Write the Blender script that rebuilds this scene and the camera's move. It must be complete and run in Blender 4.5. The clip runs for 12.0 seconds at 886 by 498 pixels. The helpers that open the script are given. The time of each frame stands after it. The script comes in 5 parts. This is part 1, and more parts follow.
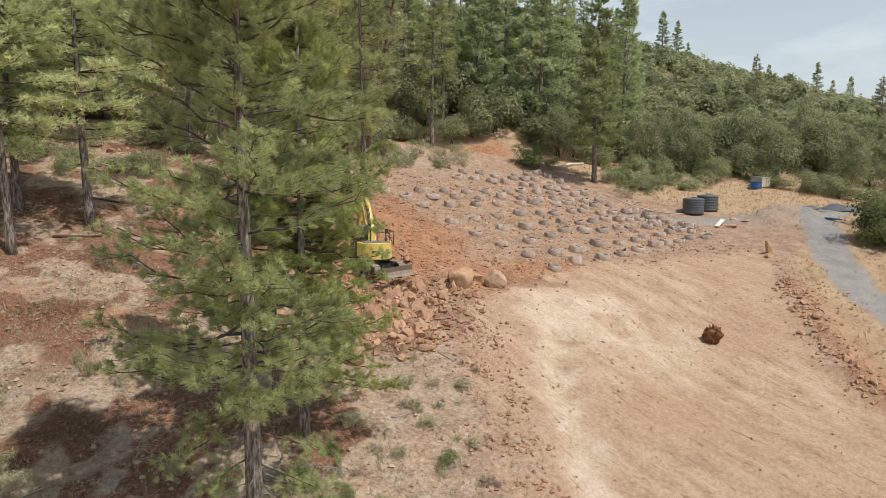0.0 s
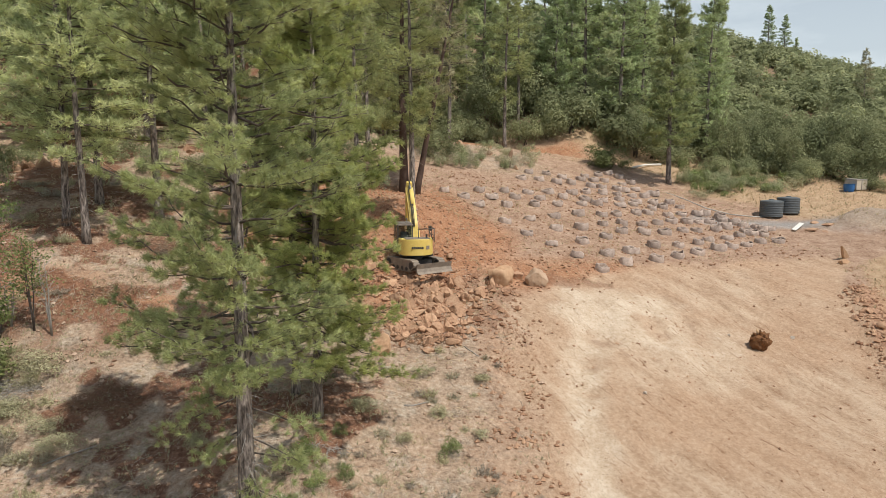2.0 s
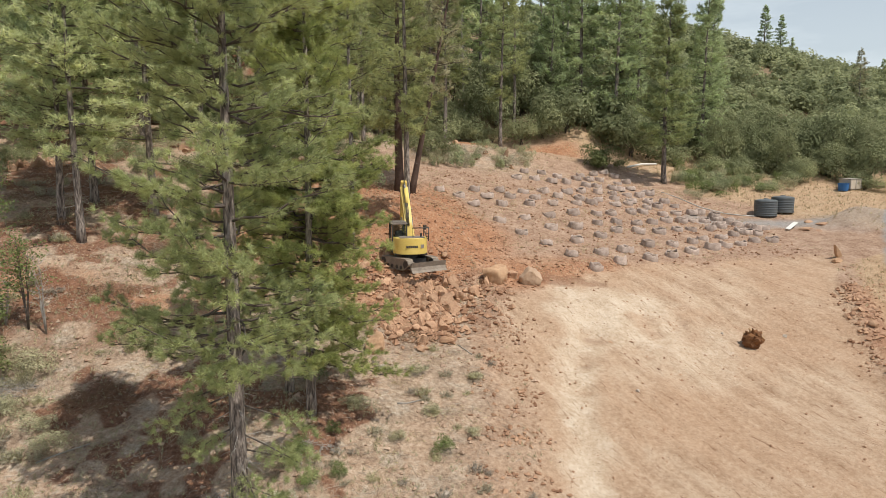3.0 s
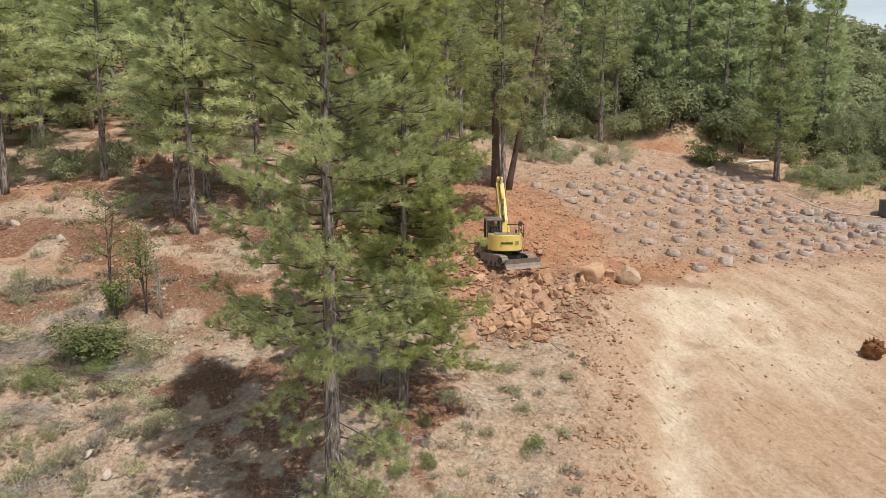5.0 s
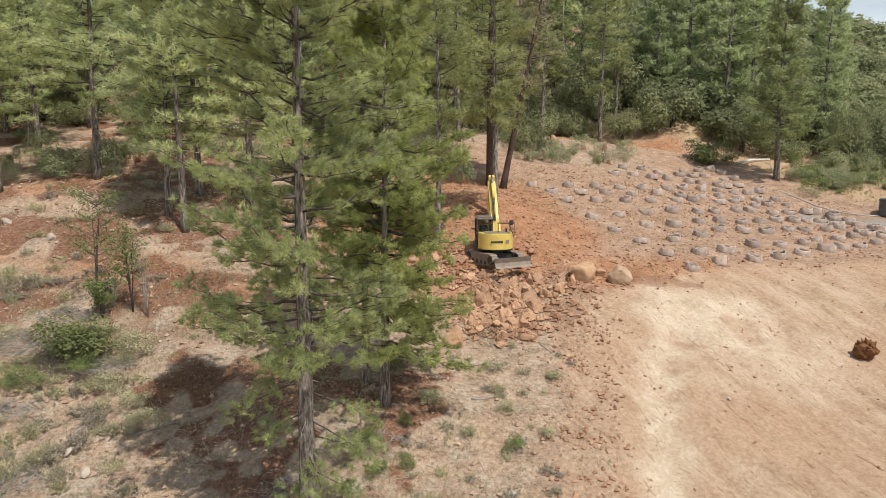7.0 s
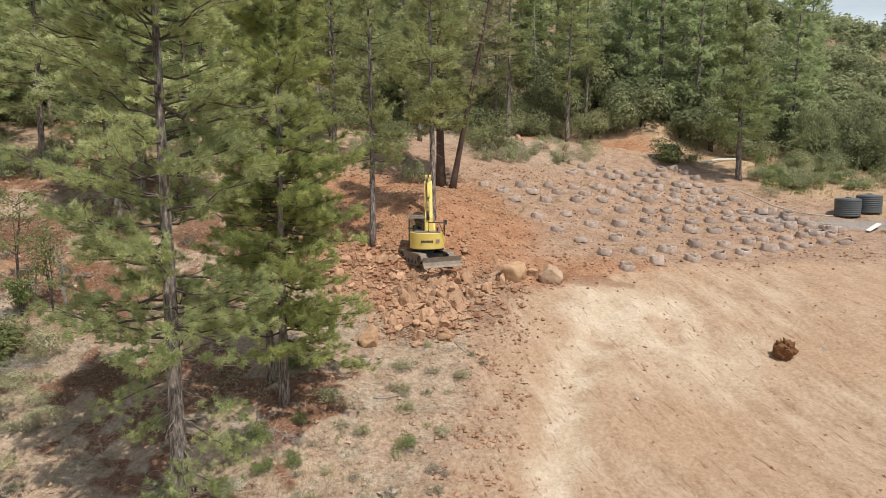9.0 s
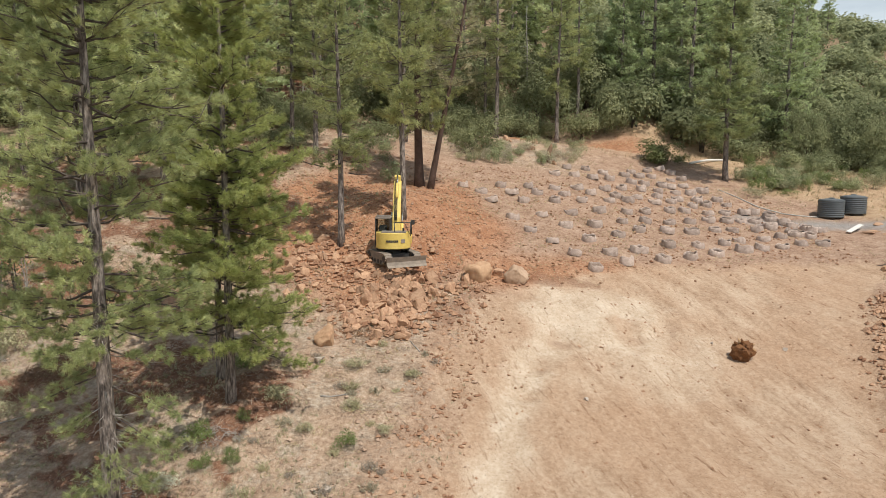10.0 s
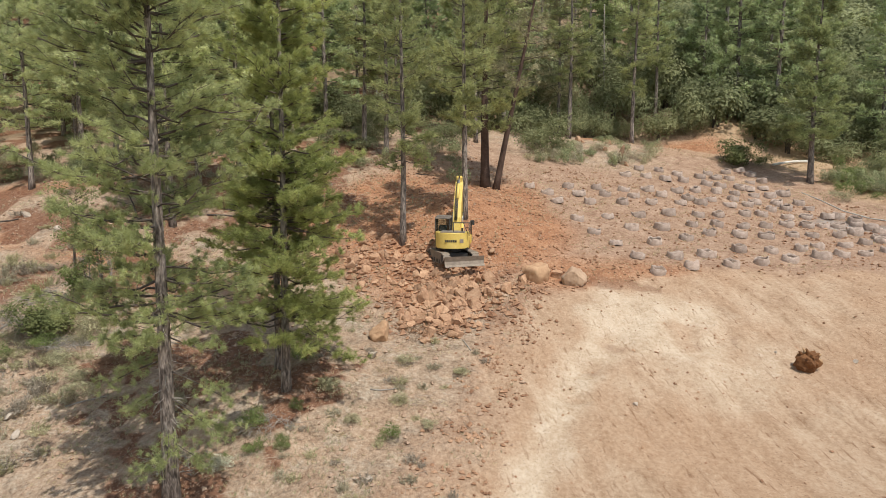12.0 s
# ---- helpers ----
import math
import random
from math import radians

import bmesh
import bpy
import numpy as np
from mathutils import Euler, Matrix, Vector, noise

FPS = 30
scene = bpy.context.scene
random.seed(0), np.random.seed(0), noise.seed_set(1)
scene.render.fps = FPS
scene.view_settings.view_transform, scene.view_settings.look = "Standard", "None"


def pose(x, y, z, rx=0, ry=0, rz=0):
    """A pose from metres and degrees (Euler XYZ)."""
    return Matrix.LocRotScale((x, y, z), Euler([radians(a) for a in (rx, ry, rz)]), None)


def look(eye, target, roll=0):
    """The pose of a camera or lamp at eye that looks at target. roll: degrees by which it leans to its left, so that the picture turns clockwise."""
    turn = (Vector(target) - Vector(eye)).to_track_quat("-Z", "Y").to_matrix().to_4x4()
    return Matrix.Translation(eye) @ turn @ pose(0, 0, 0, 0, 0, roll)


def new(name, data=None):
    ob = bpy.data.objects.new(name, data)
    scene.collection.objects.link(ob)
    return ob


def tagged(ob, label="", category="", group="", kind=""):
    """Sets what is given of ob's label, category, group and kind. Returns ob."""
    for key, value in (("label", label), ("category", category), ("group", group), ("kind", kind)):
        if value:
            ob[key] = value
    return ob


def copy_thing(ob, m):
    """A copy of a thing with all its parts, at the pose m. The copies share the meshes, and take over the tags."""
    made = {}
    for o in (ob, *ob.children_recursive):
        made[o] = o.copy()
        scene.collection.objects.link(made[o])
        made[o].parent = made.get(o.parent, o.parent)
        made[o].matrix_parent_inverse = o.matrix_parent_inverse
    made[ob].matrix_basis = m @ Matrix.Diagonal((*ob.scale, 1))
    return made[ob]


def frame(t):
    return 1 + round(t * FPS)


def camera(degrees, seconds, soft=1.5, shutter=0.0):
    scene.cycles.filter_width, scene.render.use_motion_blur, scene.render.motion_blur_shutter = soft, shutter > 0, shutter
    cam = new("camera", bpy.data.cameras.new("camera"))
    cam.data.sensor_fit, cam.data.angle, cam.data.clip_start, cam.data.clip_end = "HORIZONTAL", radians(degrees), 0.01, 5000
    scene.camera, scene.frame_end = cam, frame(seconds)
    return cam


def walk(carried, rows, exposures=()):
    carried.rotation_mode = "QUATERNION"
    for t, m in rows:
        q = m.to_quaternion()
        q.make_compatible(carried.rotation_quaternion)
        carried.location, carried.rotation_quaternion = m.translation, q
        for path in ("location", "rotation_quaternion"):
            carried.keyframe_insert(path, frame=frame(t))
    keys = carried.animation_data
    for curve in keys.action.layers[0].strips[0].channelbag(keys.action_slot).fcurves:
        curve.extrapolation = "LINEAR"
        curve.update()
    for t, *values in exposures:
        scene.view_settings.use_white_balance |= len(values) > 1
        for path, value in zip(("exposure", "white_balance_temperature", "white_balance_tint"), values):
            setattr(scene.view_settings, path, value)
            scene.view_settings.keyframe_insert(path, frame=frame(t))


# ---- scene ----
# The camera: a small aircraft that slides sideways about ten metres over a cleared hillside.
cam = camera(65.5, 12.0, soft=0.8)
ROWS = [
    # seconds, x, y, z, heading, pitch, roll
    (0, 0.051, -0.034, 11.021, -14.91, -7.41, -0.1),
    (0.5, 1.202, -0.398, 10.944, -14.81, -7.32, -0.1),
    (1, 2.414, -0.921, 10.857, -9.02, -7.21, -0.1),
    (1.5, 3.449, -1.318, 10.813, -6.34, -7.21, -0.3),
    (2, 3.749, -1.588, 10.769, -6.36, -7.18, -0.1),
    (2.5, 3.852, -1.747, 10.749, -6.54, -7.18, -0.1),
    (4.3, 4.061, -1.771, 10.693, -6.48, -7.35, -0.2),
    (4.5, 4.052, -1.784, 10.681, -5.23, -7.35, -0.1),
    (5, 4.089, -1.711, 10.654, 1.56, -7.44, -0.1),
    (5.5, 4.288, -1.652, 10.628, 2.57, -7.47, -0.0),
    (6, 4.430, -1.574, 10.591, 2.37, -7.44, -0.1),
    (6.5, 4.698, -1.522, 10.586, 2.31, -7.47, -0.1),
    (8.5, 8.518, -1.327, 10.593, 1.96, -7.50, -0.2),
    (9, 9.968, -1.309, 10.552, 2.75, -7.47, -0.1),
    (9.5, 11.069, -1.304, 10.516, 3.87, -7.41, -0.1),
    (10, 13.058, -1.280, 10.505, 3.96, -7.38, -0.1),
    (10.5, 14.198, -1.412, 10.552, 8.67, -7.38, -0.4),
    (11, 14.656, -1.524, 10.581, 11.37, -7.41, -0.3),
    (11.5, 14.728, -1.601, 10.570, 11.16, -7.38, -0.2),
    (12, 14.727, -1.607, 10.564, 10.99, -7.38, -0.2),
]
walk(cam, [(t, pose(x, y, z, 90 + pitch, roll, heading)) for t, x, y, z, heading, pitch, roll in ROWS], ((0, -0.12), (2.5, -0.07), (5, 0.0), (6.5, 0.02), (8.5, -0.02), (12, -0.05)))

# ---------------------------------------------------------------- light
SUN_FROM = Vector((0.66, -0.75, 1.88)).normalized()
world = bpy.data.worlds.new("sky")
scene.world = world
world.use_nodes = True
wn, wl = world.node_tree.nodes, world.node_tree.links
sky = wn.new("ShaderNodeTexSky")
sky.sky_type = "NISHITA"
sky.sun_disc = False
sky.sun_elevation = math.asin(SUN_FROM.z)
sky.sun_rotation = math.atan2(SUN_FROM.x, SUN_FROM.y)
sky.air_density, sky.dust_density, sky.ozone_density = 1.0, 1.4, 1.0
# thin high cloud over the whole sky
wc = wn.new("ShaderNodeTexCoord")
wm = wn.new("ShaderNodeMapping")
wm.inputs["Scale"].default_value = (1.0, 1.0, 4.0)
wnoise = wn.new("ShaderNodeTexNoise")
wnoise.inputs["Scale"].default_value = 2.2
wnoise.inputs["Detail"].default_value = 6.0
wnoise.inputs["Roughness"].default_value = 0.6
wramp = wn.new("ShaderNodeValToRGB")
wramp.color_ramp.elements[0].position, wramp.color_ramp.elements[1].position = 0.36, 0.62
wramp.color_ramp.elements[0].color = (0.6, 0.6, 0.6, 1)
wmix = wn.new("ShaderNodeMix")
wmix.data_type = "RGBA"
wmix.inputs["B"].default_value = (9.9, 10.9, 11.4, 1)
wl.new(wc.outputs["Generated"], wm.inputs["Vector"])
wl.new(wm.outputs["Vector"], wnoise.inputs["Vector"])
wl.new(wnoise.outputs["Fac"], wramp.inputs["Fac"])
# whiter towards the horizon, clearer overhead
wsep = wn.new("ShaderNodeSeparateXYZ")
wlow = wn.new("ShaderNodeMapRange")
wlow.inputs["From Min"].default_value, wlow.inputs["From Max"].default_value = 0.15, 0.6
wlow.inputs["To Min"].default_value, wlow.inputs["To Max"].default_value = 1.0, 0.25
wmul = wn.new("ShaderNodeMath")
wmul.operation = "MULTIPLY"
wl.new(wc.outputs["Generated"], wsep.inputs["Vector"])
wl.new(wsep.outputs["Z"], wlow.inputs["Value"])
wl.new(wramp.outputs["Color"], wmul.inputs[0])
wl.new(wlow.outputs["Result"], wmul.inputs[1])
wl.new(wmul.outputs["Value"], wmix.inputs["Factor"])
wl.new(sky.outputs["Color"], wmix.inputs["A"])
wl.new(wmix.outputs["Result"], wn["Background"].inputs["Color"])
wn["Background"].inputs["Strength"].default_value = 0.086

sun = new("sun", bpy.data.lights.new("sun", "SUN"))
sun.data.energy, sun.data.angle, sun.data.color = 4.1, radians(0.55), (1.0, 0.94, 0.85)
sun.matrix_world = look(SUN_FROM * 100, (0, 0, 0))


# ---------------------------------------------------------------- materials
class Nodes:
    """A node material with short calls."""

    def __init__(self, name, rough=0.85, metal=0.0, spec=0.3):
        self.m = bpy.data.materials.new(name)
        self.m.use_nodes = True
        self.t = self.m.node_tree
        self.b = self.t.nodes["Principled BSDF"]
        self.b.inputs["Roughness"].default_value = rough
        self.b.inputs["Metallic"].default_value = metal
        self.b.inputs["Specular IOR Level"].default_value = spec
        self.coord = self.t.nodes.new("ShaderNodeTexCoord")

    def link(self, a, b):
        self.t.links.new(a, b)

    def noise(self, scale, detail=4.0, rough=0.6, stretch=None, where="Object"):
        n = self.t.nodes.new("ShaderNodeTexNoise")
        n.inputs["Scale"].default_value, n.inputs["Detail"].default_value, n.inputs["Roughness"].default_value = scale, detail, rough
        src = self.coord.outputs[where]
        if stretch:
            k = self.t.nodes.new("ShaderNodeMapping")
            k.vector_type = "TEXTURE"
            k.inputs["Rotation"].default_value = (0, 0, radians(stretch[3]) if len(stretch) > 3 else 0)
            k.inputs["Scale"].default_value = stretch[:3]
            self.link(src, k.inputs["Vector"])
            src = k.outputs["Vector"]
        self.link(src, n.inputs["Vector"])
        return n.outputs["Fac"]

    def ramp(self, fac, stops):
        r = self.t.nodes.new("ShaderNodeValToRGB")
        e = r.color_ramp.elements
        while len(e) < len(stops):
            e.new(0.5)
        for el, (p, c) in zip(e, stops):
            el.position, el.color = p, (*c, 1) if len(c) == 3 else c
        self.link(fac, r.inputs["Fac"])
        return r.outputs["Color"]

    def mix(self, fac, a, b, how="MIX"):
        n = self.t.nodes.new("ShaderNodeMix")
        n.data_type, n.blend_type = "RGBA", how
        for v, key in ((fac, "Factor"), (a, "A"), (b, "B")):
            if isinstance(v, (int, float)):
                n.inputs[key].default_value = v if key == "Factor" else (v, v, v, 1)
            elif isinstance(v, tuple):
                n.inputs[key].default_value = (*v, 1)
            else:
                self.link(v, n.inputs[key])
        return n.outputs["Result"]

    def math(self, op, a, b=0.5):
        n = self.t.nodes.new("ShaderNodeMath")
        n.operation, n.use_clamp = op, True
        for v, k in ((a, 0), (b, 1)):
            if isinstance(v, (int, float)):
                n.inputs[k].default_value = v
            else:
                self.link(v, n.inputs[k])
        return n.outputs[0]

    def island(self):
        return self.t.nodes.new("ShaderNodeNewGeometry").outputs["Random Per Island"]

    def each(self):
        return self.t.nodes.new("ShaderNodeObjectInfo").outputs["Random"]

    def color(self, c):
        self.link(c, self.b.inputs["Base Color"])
        return self

    def bump(self, height, strength=0.4, distance=0.02):
        n = self.t.nodes.new("ShaderNodeBump")
        n.inputs["Strength"].default_value, n.inputs["Distance"].default_value = strength, distance
        self.link(height, n.inputs["Height"])
        self.link(n.outputs["Normal"], self.b.inputs["Normal"])
        return self

    def leafy(self, c, share=0.35):
        """Let part of the light through, as leaves do."""
        tr = self.t.nodes.new("ShaderNodeBsdfTranslucent")
        mx = self.t.nodes.new("ShaderNodeMixShader")
        mx.inputs["Fac"].default_value = share
        self.link(c, tr.inputs["Color"])
        self.link(self.b.outputs["BSDF"], mx.inputs[1])
        self.link(tr.outputs["BSDF"], mx.inputs[2])
        self.link(mx.outputs["Shader"], self.t.nodes["Material Output"].inputs["Surface"])
        return self


def rough_mat(name, dark, light, scale, rough=0.9, bump=0.5, dist=0.03, fine=9.0, spread=(0.3, 0.7), pieces=0.0, metal=0.0, spec=0.3):
    """A mottled surface between two colours at two scales; pieces: how far one loose piece differs from the next."""
    n = Nodes(name, rough, metal, spec)
    big, small = n.noise(scale, 5), n.noise(scale * fine, 4)
    c = n.ramp(n.mix(0.45, big, small), [(spread[0], dark), (spread[1], light)])
    if pieces:
        c = n.mix(1.0, c, n.ramp(n.each(), [(0.0, (1 - pieces,) * 3), (1.0, (1 + pieces,) * 3)]), "MULTIPLY")
    n.color(c).bump(n.mix(0.6, big, small), bump, dist)
    return n.m


def leaf_mat(name, dark, light, scale=0.5, share=0.35, rough=0.7, per=0.25, spec=0.12):
    n = Nodes(name, rough, 0, spec)
    c = n.ramp(n.noise(scale, 3), [(0.32, dark), (0.68, light)])
    c = n.mix(1.0, c, n.ramp(n.island(), [(0.0, (1 - per,) * 3), (1.0, (1 + per,) * 3)]), "MULTIPLY")
    c = n.mix(1.0, c, n.ramp(n.each(), [(0.0, (0.88, 0.9, 0.86)), (1.0, (1.13, 1.1, 1.03))]), "MULTIPLY")
    n.color(c).leafy(c, share)
    return n.m


NEEDLE = leaf_mat("pine needles", (0.243, 0.288, 0.138), (0.55, 0.60, 0.32), 0.7, 0.42)
NEEDLE_YELLOW = leaf_mat("yellowish pine needles", (0.37, 0.43, 0.235), (0.71, 0.755, 0.46), 0.7, 0.52)
NEEDLE_FRESH = leaf_mat("fresh pine needles", (0.31, 0.352, 0.137), (0.67, 0.70, 0.315), 0.7, 0.52)
NEEDLE_OLIVE = leaf_mat("olive pine needles", (0.25, 0.28, 0.135), (0.535, 0.57, 0.29), 0.5, 0.48)
NEEDLE_DEEP = leaf_mat("deep green fir needles", (0.31, 0.37, 0.205), (0.62, 0.70, 0.42), 0.4, 0.5)
OAK = leaf_mat("oak leaves", (0.165, 0.182, 0.10), (0.405, 0.43, 0.252), 0.25, 0.45, per=0.14, spec=0.05)
CHAPARRAL = leaf_mat("chaparral leaves", (0.17, 0.195, 0.11), (0.41, 0.44, 0.26), 0.1, 0.45, per=0.12, spec=0.05)
GREY_LEAF = leaf_mat("grey-green leaves", (0.275, 0.265, 0.16), (0.555, 0.53, 0.365), 0.8, 0.25)
SHRUB = leaf_mat("shrub leaves", (0.2, 0.23, 0.125), (0.42, 0.45, 0.27), 1.2, 0.3)
DRY_GRASS = leaf_mat("dry grass", (0.44, 0.345, 0.215), (0.70, 0.575, 0.395), 0.8, 0.3)
GREY_TWIG = leaf_mat("grey dead twigs", (0.2, 0.17, 0.14), (0.42, 0.38, 0.33), 1.5, 0.05, 0.9)
BARK = Nodes("pine bark", 0.95, 0, 0.2)
_plates = BARK.noise(9.0, 6, 0.7, (1, 1, 4.5))
BARK.color(BARK.ramp(_plates, [(0.38, (0.062, 0.054, 0.049)), (0.49, (0.185, 0.156, 0.137)), (0.62, (0.40, 0.352, 0.312))])).bump(_plates, 0.8, 0.05)
BARK = BARK.m
DARK_BARK = rough_mat("dark reddish-brown bark", (0.042, 0.029, 0.024), (0.15, 0.098, 0.076), 2.2, 0.95, 0.8, 0.05)
TWIG = rough_mat("dark twig bark", (0.05, 0.042, 0.036), (0.16, 0.13, 0.11), 3.0)
GREY_WOOD = rough_mat("weathered grey wood", (0.2, 0.18, 0.16), (0.46, 0.43, 0.39), 4.0)


# ---------------------------------------------------------------- building blocks
def part(name, mesh, material, parent, label=""):
    """Link a bmesh or a mesh as one part under a thing."""
    if isinstance(mesh, bmesh.types.BMesh):
        me = bpy.data.meshes.new(name)
        mesh.to_mesh(me)
        mesh.free()
    else:
        me = mesh
    if material and not me.materials:
        me.materials.append(material)
    ob = new(name, me)
    ob.parent = parent
    if label:
        tagged(ob, label)
    return ob


def thing(name, label, category, at=(0, 0, 0), turn=0.0, group="", kind=""):
    """The empty at a thing's base."""
    ob = new(name)
    ob.empty_display_size = 0.2
    ob.matrix_basis = pose(*at, 0, 0, turn)
    return tagged(ob, label, category, group, kind)


def solid(name, mesh, material, label, category, m=None, group="", kind=""):
    """A thing of one mesh."""
    ob = part(name, mesh, material, None)
    if m is not None:
        ob.matrix_basis = m
    return tagged(ob, label, category, group, kind)


def soup(name, verts, corners, smooth=False):
    """A mesh of loose faces: each run of so many vertices is one face."""
    verts = np.ascontiguousarray(verts, dtype=np.float32).reshape(-1, 3)
    n = len(verts)
    me = bpy.data.meshes.new(name)
    me.vertices.add(n)
    me.vertices.foreach_set("co", verts.ravel())
    me.loops.add(n)
    me.loops.foreach_set("vertex_index", np.arange(n, dtype=np.int32))
    me.polygons.add(n // corners)
    me.polygons.foreach_set("loop_start", np.arange(0, n, corners, dtype=np.int32))
    me.polygons.foreach_set("loop_total", np.full(n // corners, corners, dtype=np.int32))
    me.update(calc_edges=True)
    return me


def tubes(name, lines, sides=6, smooth=True):
    """Tapered tubes along lines of (points, radii), in one mesh."""
    vs, fs = [], []
    for pts, rad in lines:
        pts = np.asarray(pts, float)
        start = len(vs)
        d = np.gradient(pts, axis=0)
        d /= np.linalg.norm(d, axis=1)[:, None] + 1e-9
        ref = np.array((1.0, 0, 0)) if abs(d[0][2]) > 0.7 else np.array((0, 0, 1.0))
        for p, w, r in zip(pts, d, rad):
            a = np.cross(w, ref)
            a /= np.linalg.norm(a) + 1e-9
            b = np.cross(w, a)
            for k in range(sides):
                q = 2 * math.pi * k / sides
                vs.append(p + r * (a * math.cos(q) + b * math.sin(q)))
        for i in range(len(pts) - 1):
            for k in range(sides):
                a0, b0 = start + i * sides + k, start + i * sides + (k + 1) % sides
                fs.append((a0, b0, b0 + sides, a0 + sides))
        fs.append(tuple(start + (len(pts) - 1) * sides + k for k in range(sides)))
        fs.append(tuple(start + sides - 1 - k for k in range(sides)))
    me = bpy.data.meshes.new(name)
    me.from_pydata([tuple(v) for v in vs], [], fs)
    if smooth:
        me.shade_smooth()
    return me


def box(bm, size, at=(0, 0, 0), turn=(0, 0, 0), bevel=0.0, segments=2):
    """Add a bevelled box to a bmesh."""
    made = bmesh.ops.create_cube(bm, size=1, matrix=pose(*at, *turn) @ Matrix.Diagonal((*size, 1)))
    if bevel:
        edges = list({e for v in made["verts"] for e in v.link_edges})
        bmesh.ops.bevel(bm, geom=edges, offset=bevel, segments=segments, affect="EDGES")
    return bm


def drum(bm, r, length, m, sides=24, r2=None, bevel=0.0):
    """Add a capped cylinder or cone along the matrix's z to a bmesh."""
    made = bmesh.ops.create_cone(bm, cap_ends=True, segments=sides, radius1=r, radius2=r if r2 is None else r2, depth=length, matrix=m)
    if bevel:
        edges = [e for e in {e for v in made["verts"] for e in v.link_edges} if any(len(f.verts) > 4 for f in e.link_faces)]
        bmesh.ops.bevel(bm, geom=edges, offset=bevel, segments=2, affect="EDGES")
    return bm


def plate(bm, outline, thick, m=None, bevel=0.0):
    """Add a plate to a bmesh: an outline in x and z, thick along y, centred."""
    own = bmesh.new()
    lo = [own.verts.new((x, -thick / 2, z)) for x, z in outline]
    hi = [own.verts.new((x, thick / 2, z)) for x, z in outline]
    n = len(lo)
    own.faces.new(lo)
    own.faces.new(hi[::-1])
    for i in range(n):
        own.faces.new((lo[(i + 1) % n], lo[i], hi[i], hi[(i + 1) % n]))
    bmesh.ops.recalc_face_normals(own, faces=own.faces)
    if bevel:
        bmesh.ops.bevel(own, geom=own.edges[:], offset=bevel, segments=2, affect="EDGES")
    if m is not None:
        own.transform(m)
    me = bpy.data.meshes.new("plate")
    own.to_mesh(me)
    own.free()
    bm.from_mesh(me)
    bpy.data.meshes.remove(me)
    return bm


def turned(profile, sides=32):
    """A bmesh turned about z from (radius, height) pairs."""
    bm = bmesh.new()
    rings = [[bm.verts.new((r * math.cos(2 * math.pi * k / sides), r * math.sin(2 * math.pi * k / sides), z)) for k in range(sides)] for r, z in profile]
    for a, b in zip(rings, rings[1:]):
        for k in range(sides):
            bm.faces.new((a[k], a[(k + 1) % sides], b[(k + 1) % sides], b[k]))
    bm.faces.new(rings[-1])
    bm.faces.new(rings[0][::-1])
    return bm


def grain(x, y, scale, seed=0):
    """Smooth value noise from -1 to 1 on the plan."""
    rs = np.random.RandomState(seed)
    table = rs.rand(256, 256) * 2 - 1
    u, v = np.asarray(x, float) / scale + 71.3, np.asarray(y, float) / scale + 37.7
    i, j = np.floor(u).astype(int), np.floor(v).astype(int)
    f, g = u - i, v - j
    f, g = f * f * (3 - 2 * f), g * g * (3 - 2 * g)
    t = lambda a, b: table[a % 256, b % 256]
    return (t(i, j) * (1 - f) + t(i + 1, j) * f) * (1 - g) + (t(i, j + 1) * (1 - f) + t(i + 1, j + 1) * f) * g


# ---------------------------------------------------------------- the ground
# swells and hollows of the hillside: x, y, height, breadth
SWELLS = [
    (52.6, 48.0, 0.94, 6), (34.8, 59.6, -0.71, 6), (-14.9, 43.3, 0.73, 6), (-11.5, 26.4, -0.52, 4), (36.2, 38.5, 0.59, 4),
    (23.7, 33.0, -0.4, 4), (-2.9, 62.4, 0.43, 9), (-24.9, 47.5, 0.42, 4), (22.2, 22.9, 0.34, 4), (36.5, 77.2, 0.31, 4),
    (31.4, 72.2, -0.34, 4), (-24.9, 57.3, -0.35, 4), (17.6, 78.1, 0.32, 4), (2.7, 37.0, -0.22, 4), (7.0, 48.8, 2.0, 3.6), (1.5, 28.6, 0.5, 3),
]


